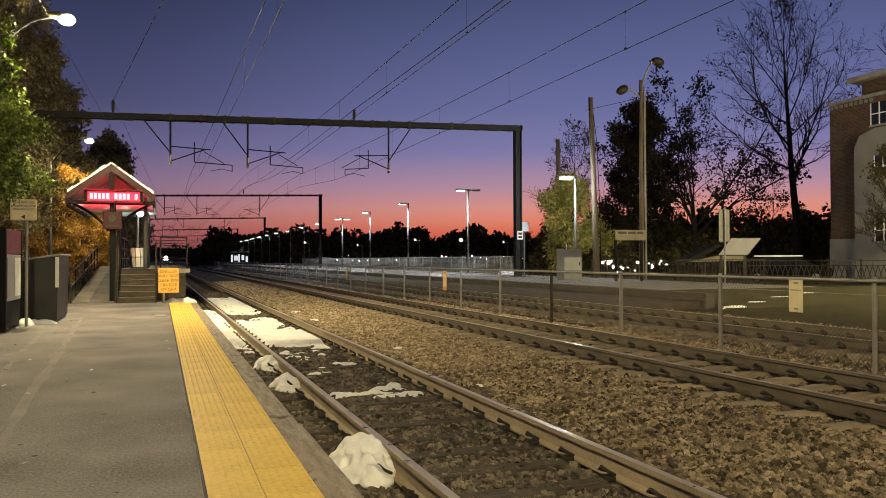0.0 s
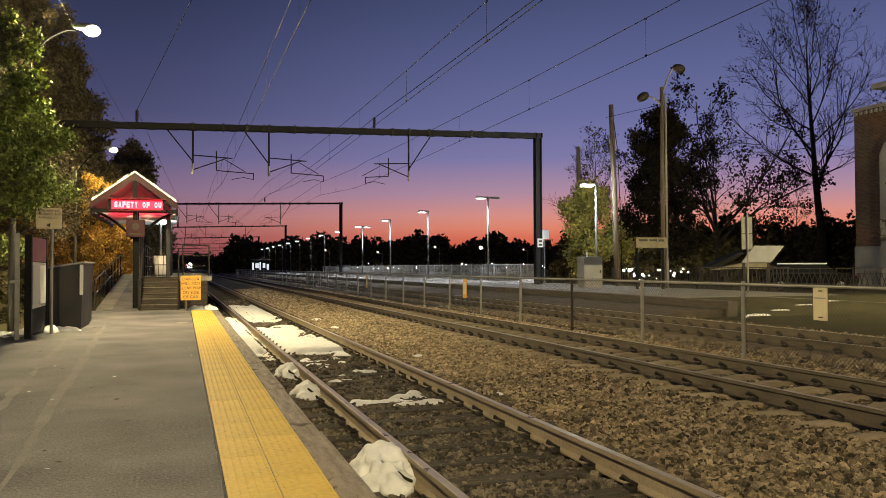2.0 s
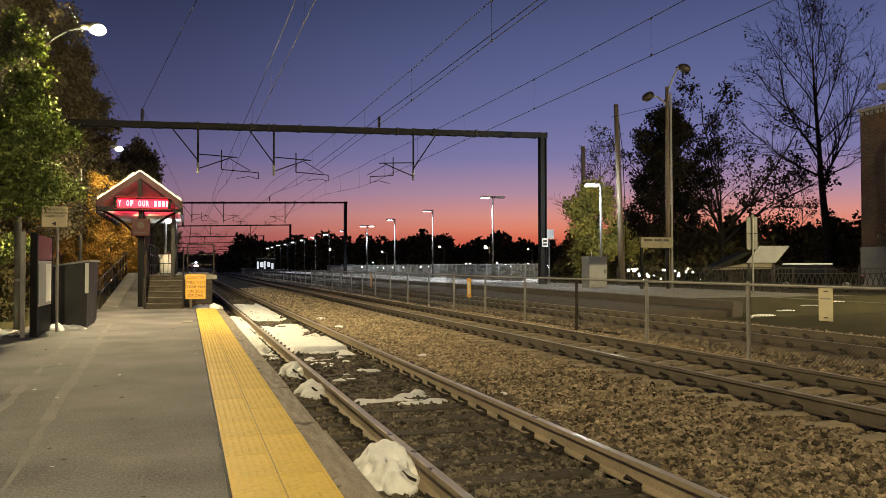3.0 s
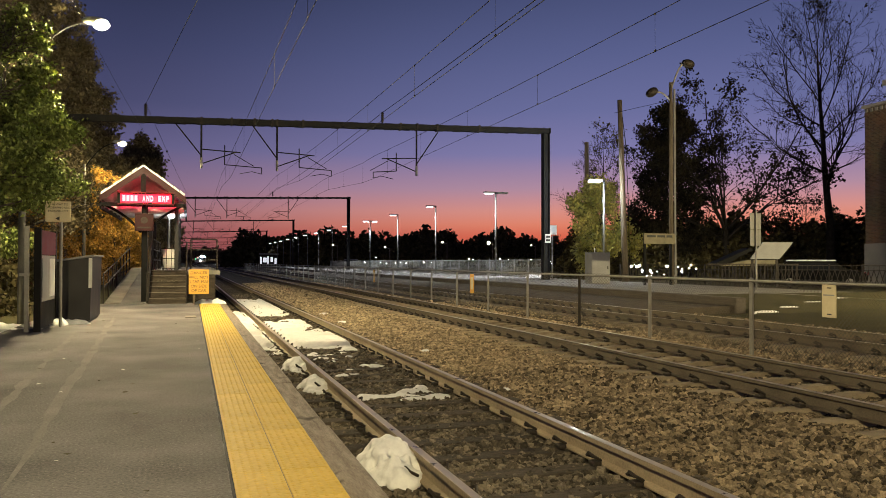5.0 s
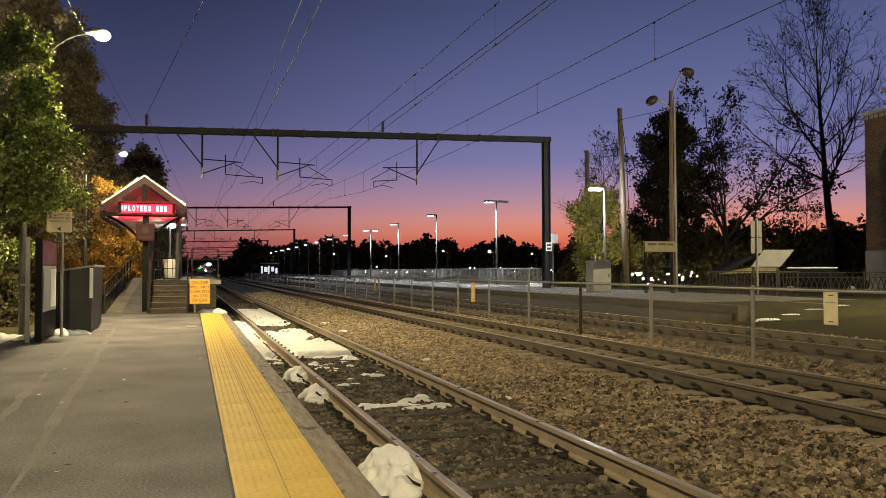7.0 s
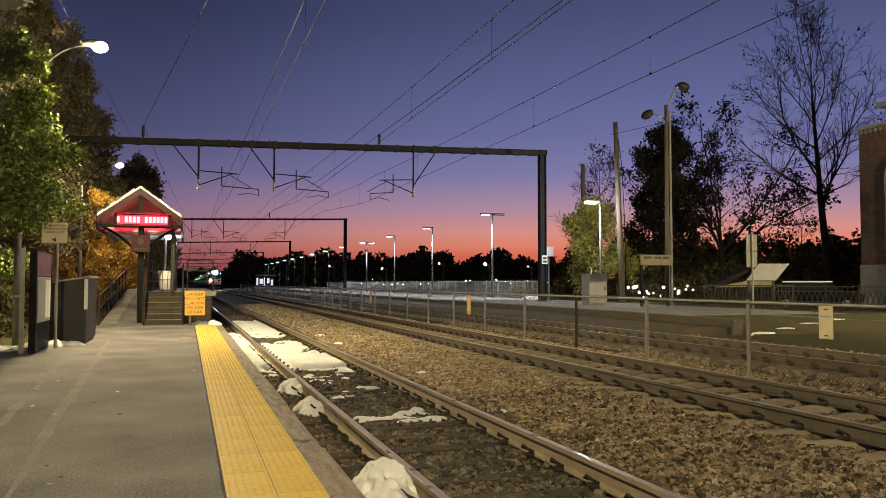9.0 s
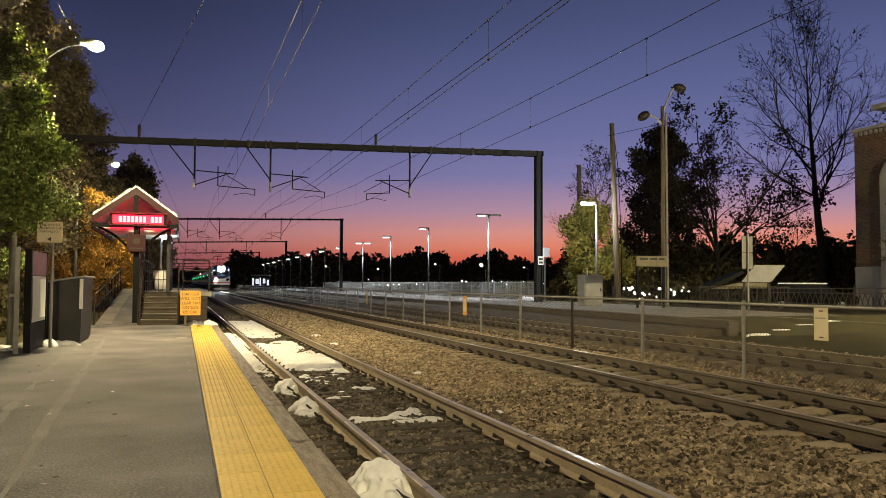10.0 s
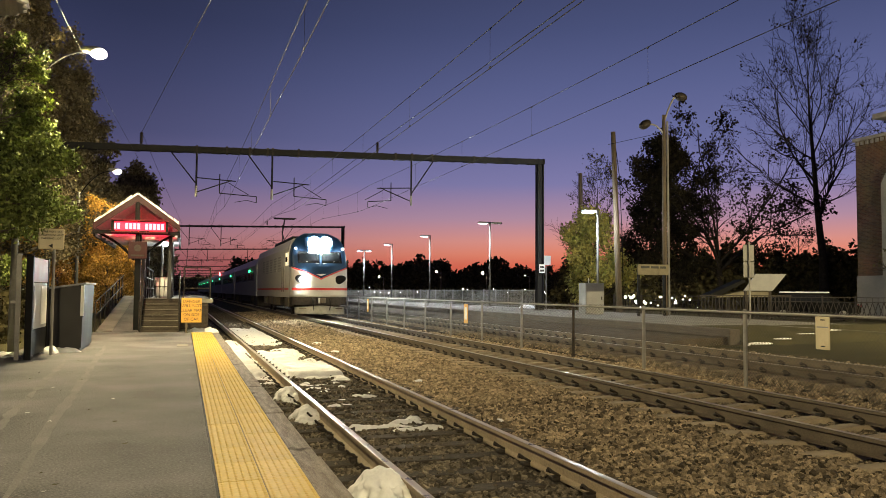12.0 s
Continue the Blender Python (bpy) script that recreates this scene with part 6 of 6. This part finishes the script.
for s in (-1, 1):
    part("side_window", prism(bmesh.new(), [(-1.35, 0.95), (0.95, 0.95), (0.6, 1.3), (-1.25, 1.32)], "y", s * 0.852 - 0.004, s * 0.852 + 0.004), "glass", car)
    part("tail_light", boxed(2.2, 2.26, s * 0.62 - 0.12, s * 0.62 + 0.12, 0.7, 0.85), "maroon", car)

# dark ornamental railing behind the far platform
orn = thing("ornamental_railing", pose(0, 0, 0), "dark iron lattice railing along the street", "railing")
pa, pb = Vector((22.5, 38.5, 0.0)), Vector((36.0, 27.0, 0.0))
k = 12
for i in range(k + 1):
    p = pa.lerp(pb, i / k)
    part("post", boxed(p.x - 0.03, p.x + 0.03, p.y - 0.03, p.y + 0.03, -0.1, 1.25), "iron", orn)
for i in range(k):
    p, q = pa.lerp(pb, i / k), pa.lerp(pb, (i + 1) / k)
    b = bmesh.new()
    for z in (0.1, 0.95, 1.18):
        tube(b, p + Vector((0, 0, z)), q + Vector((0, 0, z)), 0.02, n=5)
    for j in range(6):
        u, v = p.lerp(q, j / 6), p.lerp(q, (j + 1) / 6)
        tube(b, u + Vector((0, 0, 0.1)), v + Vector((0, 0, 0.95)), 0.02, n=4)
        tube(b, u + Vector((0, 0, 0.95)), v + Vector((0, 0, 0.1)), 0.02, n=4)
        tube(b, u + Vector((0, 0, 0.95)), u + Vector((0, 0, 1.18)), 0.011, n=4)
    part("lattice_panel", b, "iron", orn)

bm = prism(bmesh.new(), [(18.4, -0.2), (21.52, -0.2), (21.52, P2Z + 0.01), (21.2, P2Z), (20.0, 0.12), (19.0, -0.06)], "x", 15.36, 26.0)
structure("grass_bank", bm, "grass", "low grassy bank at the end of the far platform", "ground")
# snow lying at the end of the far platform
for q, (sx, sy, rx, ry, h) in enumerate(((15.7, 18.8, 0.4, 0.05, 0.04), (16.9, 19.3, 0.35, 0.05, 0.035), (18.3, 19.9, 0.4, 0.06, 0.03), (19.8, 20.4, 0.5, 0.07, 0.03), (21.6, 47.5, 0.7, 1.2, 0.25))):
    snow_mound(sx, sy, -0.09 + (sy - 18.8) * 0.165 if sy < 21 else P2Z, rx, ry, h, 70 + q, label="low ridge of old snow by the far platform")

# lights of the car park and street far behind the far platform
for q, (x, y, z, r) in enumerate(((57.5, 150.0, 5.2, 0.30), (44.5, 140.0, 5.0, 0.12), (66.0, 148.0, 4.8, 0.10), (36.0, 150.0, 4.2, 0.10), (27.5, 160.0, 4.8, 0.12))):
    t = thing("distant_street_lamp", pose(x, y, 0), "small lit street lamp beyond the car park", "street lamp", "distant street lamps")
    part("pole", tube(bmesh.new(), (0.9, 0, 0), (0.9, 0, z), 0.09, n=6), "wood_pole", t)
    part("arm", tube(bmesh.new(), (0.9, 0, z - 0.3), (0, 0, z), 0.05, n=5), "galv", t)
    b = bmesh.new()
    bmesh.ops.create_uvsphere(b, u_segments=10, v_segments=6, radius=r)
    part("globe", b, "lamp_warm", t, "glowing globe", at=pose(0, 0, z))
rl = random.Random(8)
for q in range(18):
    a = radians(rl.uniform(11.5, 27))
    d = rl.uniform(95, 170)
    t = thing("low_lamp", pose(d * math.sin(a), d * math.cos(a), 0), "small white lamp low over the car park", "lamp", "car park lamps")
    h = rl.uniform(1.0, 1.9)
    part("stem", tube(bmesh.new(), (0, 0, 0), (0, 0, h), 0.04, n=5), "black", t)
    b = bmesh.new()
    bmesh.ops.create_uvsphere(b, u_segments=8, v_segments=6, radius=rl.choice((0.05, 0.07, 0.1)))
    part("bulb", b, rl.choice(("lamp_warm", "lamp_cool")), t, "glowing bulb", at=pose(0, 0, h))
# made-up bulbs on stems, standing for bright patches behind the lattice
for q in range(36):
    a = radians(rl.uniform(30.6, 36.0))
    d = rl.uniform(52, 72)
    h = rl.uniform(0.25, 1.15)
    t = thing("low_lamp", pose(d * math.sin(a), d * math.cos(a), 0), "bulb standing in for a bright patch behind the lattice railing", "lamp", "car park lamps")
    part("stem", tube(bmesh.new(), (0, 0, 0), (0, 0, h), 0.04, n=5), "black", t)
    b = bmesh.new()
    bmesh.ops.create_uvsphere(b, u_segments=10, v_segments=6, radius=rl.choice((0.04, 0.06, 0.08, 0.13)))
    part("bulb", b, rl.choice(("lamp_warm", "lamp_cool")), t, "glowing bulb", at=pose(0, 0, h))
# lit ticket kiosk far along the platform
t = thing("ticket_kiosk", pose(19.0, 204.0, P2Z), "small brightly lit kiosk on the far platform", "kiosk")
part("roof", boxed(-2.6, 2.2, -1.2, 1.2, 2.9, 3.1, 0.04), "grey", t)
part("back_wall", boxed(-2.5, 2.1, 1.0, 1.1, 0, 2.9), "charcoal", t)
for q, (x0, x1, z0, z1) in enumerate(((-2.3, -1.9, 0.5, 2.3), (-1.5, -0.7, 0.9, 2.1), (-0.5, -0.2, 0.4, 2.4), (0.3, 0.9, 1.0, 2.2), (1.3, 1.8, 0.5, 1.9))):
    part("lit_panel", boxed(x0, x1, 0.92, 0.995, z0, z1, 0.01), "kiosk_lit", t, "glowing white panel")
# snowy car beyond the railing of the far platform
copy_thing(car, pose(29.3, 148.0, 0.3, 0, 0, 5))["label"] = "parked car under snow beyond the platform railing"

# ---- the train ----
TX, TZ = TRACKS[1]
train = thing("train", pose(0, 0, 0), "electric passenger train with a silver and blue locomotive", "train")


def hull(bm, sections):
    """Joins equal rings of points into a closed body."""
    rings = [[bm.verts.new(p) for p in s] for s in sections]
    k = len(rings[0])
    for a, b in zip(rings, rings[1:]):
        for i in range(k):
            bm.faces.new((a[i], a[(i + 1) % k], b[(i + 1) % k], b[i]))
    bm.faces.new(rings[0][::-1])
    bm.faces.new(rings[-1])
    return bm


def car_ring(y, w, z0, z1, round_=0.35, lean=0.0):
    pts = [(-w, z0), (w, z0), (w, z1 - round_ * 1.6), (w - round_ * 0.35, z1 - round_ * 0.5), (w - round_ * 1.4, z1), (-w + round_ * 1.4, z1), (-w + round_ * 0.35, z1 - round_ * 0.5), (-w, z1 - round_ * 1.6)]
    return [(x, y + lean * max(0, (z - z0)) / (z1 - z0), z) for x, z in pts]


def bogie(parent, y, r=0.5):
    bg = part("bogie", boxed(-1.15, 1.15, y - 1.7, y + 1.7, 0.45, 0.85, 0.06), "iron", parent)
    for dy in (-1.2, 1.2):
        for s in (-1, 1):
            part("wheel", tube(bmesh.new(), (s * 0.68, y + dy, r), (s * 0.82, y + dy, r), r, n=18), "iron", bg)


# locomotive: its front at y = 0, body along +y
W = 1.48
body = part("loco_body", hull(bmesh.new(), [car_ring(1.72, W, 1.0, 4.36, 0.42), car_ring(20.0, W, 1.0, 4.36, 0.42)]), "loco_silver", train)


def nose_y(u, z):
    """How far the rounded, raked front lies back; u runs from -1 to 1 across it."""
    return float(np.interp(z, (1.0, 2.0, 2.7, 3.75, 4.25, 4.5), (0.0, 0.06, 0.22, 0.72, 1.05, 1.5))) + 0.42 * max(0.0, abs(u) - 0.35) ** 1.7 / 0.48


def nose_half(z):
    return float(np.interp(z, (1.0, 3.3, 3.9, 4.25, 4.5), (1.47, 1.47, 1.36, 1.12, 0.7)))


def nose_patch(u0, u1, lo, hi, proud=0.0, back=1.72, nu=18, nz=10):
    """A solid piece of the front between two edges lo(u) and hi(u)."""
    bb = bmesh.new()
    skin, rear = [], []
    for j in range(nz + 1):
        a, c = [], []
        for i in range(nu + 1):
            u = u0 + (u1 - u0) * i / nu
            z = lo(u) + (hi(u) - lo(u)) * j / nz
            x, y = u * nose_half(z), nose_y(u, z) - proud
            a.append(bb.verts.new((x * (1 + proud * 0.4), y, z)))
            c.append(bb.verts.new((x, max(back, y + 0.02) if back else y + proud + 0.02, z)))
        skin.append(a)
        rear.append(c)
    for j in range(nz):
        for i in range(nu):
            bb.faces.new((skin[j][i], skin[j][i + 1], skin[j + 1][i + 1], skin[j + 1][i]))
            bb.faces.new((rear[j][i + 1], rear[j][i], rear[j + 1][i], rear[j + 1][i + 1]))
        for i in (0, nu):
            bb.faces.new((skin[j][i], skin[j + 1][i], rear[j + 1][i], rear[j][i]))
    for j in (0, nz):
        for i in range(nu):
            bb.faces.new((skin[j][i], skin[j][i + 1], rear[j][i + 1], rear[j][i]))
    return bb


def vee(u):
    return 2.02 + 0.62 * abs(u) ** 0.85


part("front_lower", nose_patch(-1, 1, lambda u: 1.05, vee), "loco_silver", train, smooth=True)
part("front_upper", nose_patch(-1, 1, vee, lambda u: 4.5, nz=22), "loco_blue", train, smooth=True)
part("red_chevron", nose_patch(-1, 1, lambda u: vee(u) - 0.075, lambda u: vee(u) - 0.005, 0.012, None, 24, 1), "loco_red", train)
part("red_stripe", nose_patch(-1, 1, lambda u: 1.40, lambda u: 1.52, 0.012, None, 18, 1), "loco_red", train)
for s in (-1, 1):
    part("windscreen", nose_patch(min(s * 0.04, s * 0.80), max(s * 0.04, s * 0.80), lambda u: 2.84, lambda u: 3.46, 0.008, None, 8, 4), "glass", train, smooth=True)
    part("wiper", tube(bmesh.new(), (s * 0.1, 0.27, 2.80), (s * 0.75, 0.36, 2.92), 0.016, n=6), "white", train)
part("emblem", nose_patch(-0.16, 0.16, lambda u: 2.14 + 0.62 * abs(u), lambda u: 2.26, 0.012, None, 6, 1), "white", train)
pil = part("pilot", nose_patch(-0.98, 0.98, lambda u: 0.62, lambda u: 1.04, -0.03, 1.4, 14, 2), "iron", train)
part("snow_plough", nose_patch(-0.86, 0.86, lambda u: 0.16, lambda u: 0.6 - 0.12 * abs(u), 0.05, 0.9, 14, 3), "galv", train, "pale dusty plough")
part("coupler", boxed(-0.16, 0.16, -0.5, 0.1, 0.74, 1.0, 0.03), "rail_dark", train)
for s in (-0.95, 0.95):
    part("step", boxed(s - 0.18, s + 0.18, -0.06, 0.2, 0.42, 0.47, 0.01), "rail_dark", train)
hl = part("headlight_case", boxed(-0.74, 0.74, 0.62, 1.4, 3.62, 4.24, 0.10), "loco_blue", train)
# discs wider than the lamps themselves: the glare is put into their size
for s in (-0.30, 0.30):
    part("headlight", tube(bmesh.new(), (s, 0.56, 3.94), (s, 0.63, 3.94), 0.31, n=18), "headlight", hl, "brilliant white headlight, widened for its glare")
ditch = []
for s in (-1, 1):
    b = bmesh.new()
    bmesh.ops.create_uvsphere(b, u_segments=16, v_segments=10, radius=1, matrix=Matrix.Translation((s * 0.95, 0.19, 1.95)) @ Matrix.Rotation(radians(s * -18), 4, "Y") @ Matrix.Diagonal((0.42, 0.10, 0.23, 1)))
    pocket = part("lamp_pocket", b, "black", train, smooth=True)
    ditch.append(part("ditch_light", tube(bmesh.new(), (0, -0.03, 0), (0, 0.0, 0), 0.17, n=16), "headlight", pocket, "brilliant white ditch light"))
    part("marker_light", tube(bmesh.new(), (s * 1.26, 0.62, 3.62), (s * 1.26, 0.8, 3.62), 0.05, n=10), "lamp_cool", train)
    part("red_band", boxed(s * 1.485 - 0.004, s * 1.485 + 0.004, 1.74, 19.8, 1.40, 1.52), "loco_red", train)
    for y in (2.0, 2.75):
        part("cab_window", boxed(s * 1.488 - 0.006, s * 1.488 + 0.006, y, y + 0.38, 2.75, 3.45), "window_lit", train)
for y in (4.2, 15.8):
    bogie(train, y)
for sd in (-1, 1):
    for q in range(5):
        grille = part("vent_grille", boxed(sd * 1.487 - 0.006, sd * 1.487 + 0.006, 5.2 + 2.3 * q, 6.6 + 2.3 * q, 2.5, 3.35, 0.004), "grey", train)
        for k in range(5):
            part("slat", boxed(sd * 1.497 - 0.006, sd * 1.497 + 0.006, 5.25 + 2.3 * q, 6.55 + 2.3 * q, 2.55 + 0.16 * k, 2.62 + 0.16 * k), "loco_silver", grille)
    part("cab_door", boxed(sd * 1.486 - 0.008, sd * 1.486 + 0.008, 3.5, 4.2, 1.56, 3.3, 0.006), "loco_silver", train)
    for y in (3.4, 4.3):
        part("grab_rail", tube(bmesh.new(), (sd * 1.54, y, 1.3), (sd * 1.54, y, 2.7), 0.018, n=6), "galv", train)
    for y0 in (2.2, 7.6, 9.4, 11.2, 13.9):
        part("side_box", boxed(sd * 1.28 - 0.16, sd * 1.28 + 0.16, y0, y0 + 1.5, 0.5, 0.97, 0.03), "rail_dark", train)
    part("brake_hose", pipe(bmesh.new(), curve_points((sd * 0.45, -0.03, 0.95), (sd * 0.45, -0.35, 0.7), (sd * 0.42, -0.25, 0.35)), 0.025, 6), "black", train)
    part("mirror", boxed(sd * 1.6 - 0.05, sd * 1.6 + 0.05, 1.8, 1.86, 2.9, 3.2, 0.01), "black", train)
part("underframe", boxed(-1.2, 1.2, 6.5, 13.5, 0.5, 0.99, 0.04), "iron", train)
part("roof_equipment", boxed(-0.9, 0.9, 5.0, 14.0, 4.362, 4.55, 0.04), "portal", train)
b = bmesh.new()
pipe(b, [(0, 14.6, 4.45), (0, 17.4, 5.55), (0, 16.0, 6.5)], 0.05, 6)
tube(b, (-0.8, 15.8, 6.56), (0.8, 15.8, 6.56), 0.04, n=6)
tube(b, (-0.75, 16.3, 6.54), (0.75, 16.3, 6.54), 0.035, n=6)
for s in (-0.5, 0.5):
    tube(b, (s, 15.8, 6.56), (s, 16.3, 6.54), 0.025, n=5)
    tube(b, (s * 0.1, 16.0, 6.48), (s, 15.9, 6.56), 0.025, n=5)
part("pantograph", b, "iron", train)
# coaches
for c in range(8):
    y0 = 20.8 + 26.4 * c
    co = part("coach", hull(bmesh.new(), [car_ring(y0, 1.5, 0.95, 4.05, 0.45), car_ring(y0 + 25.6, 1.5, 0.95, 4.05, 0.45)]), "steel_car", train, "stainless steel passenger coach")
    for s in (-1, 1):
        part("window_band", boxed(s * 1.503 - 0.004, s * 1.503 + 0.004, y0 + 2.2, y0 + 23.4, 2.15, 2.85), "loco_blue", co)
        if c < 3:
            for q in range(14):
                part("window", boxed(s * 1.509 - 0.003, s * 1.509 + 0.003, y0 + 2.6 + 1.48 * q, y0 + 3.5 + 1.48 * q, 2.25, 2.75), "glass", co)
    if c < 4:
        part("bogie", boxed(-1.15, 1.15, y0 + 2.5, y0 + 6, 0.12, 0.94, 0.05), "iron", co)
        part("bogie", boxed(-1.15, 1.15, y0 + 19.6, y0 + 23, 0.12, 0.94, 0.05), "iron", co)
    ind = part("status_light", tube(bmesh.new(), (-1.52, y0 + 5.8, 2.98), (-1.60, y0 + 5.8, 2.98), 0.10, n=10), "signal_green", co, "small glowing green side light")
    if c == 2:
        part("status_light", tube(bmesh.new(), (-1.45, y0 + 6.4, 3.75), (-1.62, y0 + 6.4, 3.75), 0.24, n=10), "signal_red", co, "small glowing red side light")
    part("underfloor_box", boxed(-1.25, 1.25, y0 + 7.5, y0 + 18, 0.4, 0.94, 0.04), "iron", co)


def motions():
    speed, end, drift = 51.0, 41.6, math.tan(radians(DRIFT))
    walk(train, [(t, pose(TX - drift * (end + speed * (12.0 - t)), end + speed * (12.0 - t), TZ, 0, 0, DRIFT)) for t in (0.0, 2.0, 4.0, 6.0, 8.0, 10.0, 11.0, 12.0)])
    # the two ditch lights wink in turn: each lamp comes forward in its pocket and draws back
    for side, ob in zip((-1, 1), ditch):
        rows = [(0.0, pose(side * 0.95, 0.06, 1.95))]
        for k in range(7):
            t, lit = 8.75 + 0.5 * k, (k % 2 == 0) == (side < 0)
            for dt in (0.02, 0.48):
                if t + dt < 12.0:
                    rows.append((t + dt, pose(side * 0.95, 0.06 if lit else 0.17, 1.95)))
        rows.append((12.0, pose(side * 0.95, 0.06 if side < 0 else 0.17, 1.95)))
        walk(ob, rows)
    run_line()


motions()
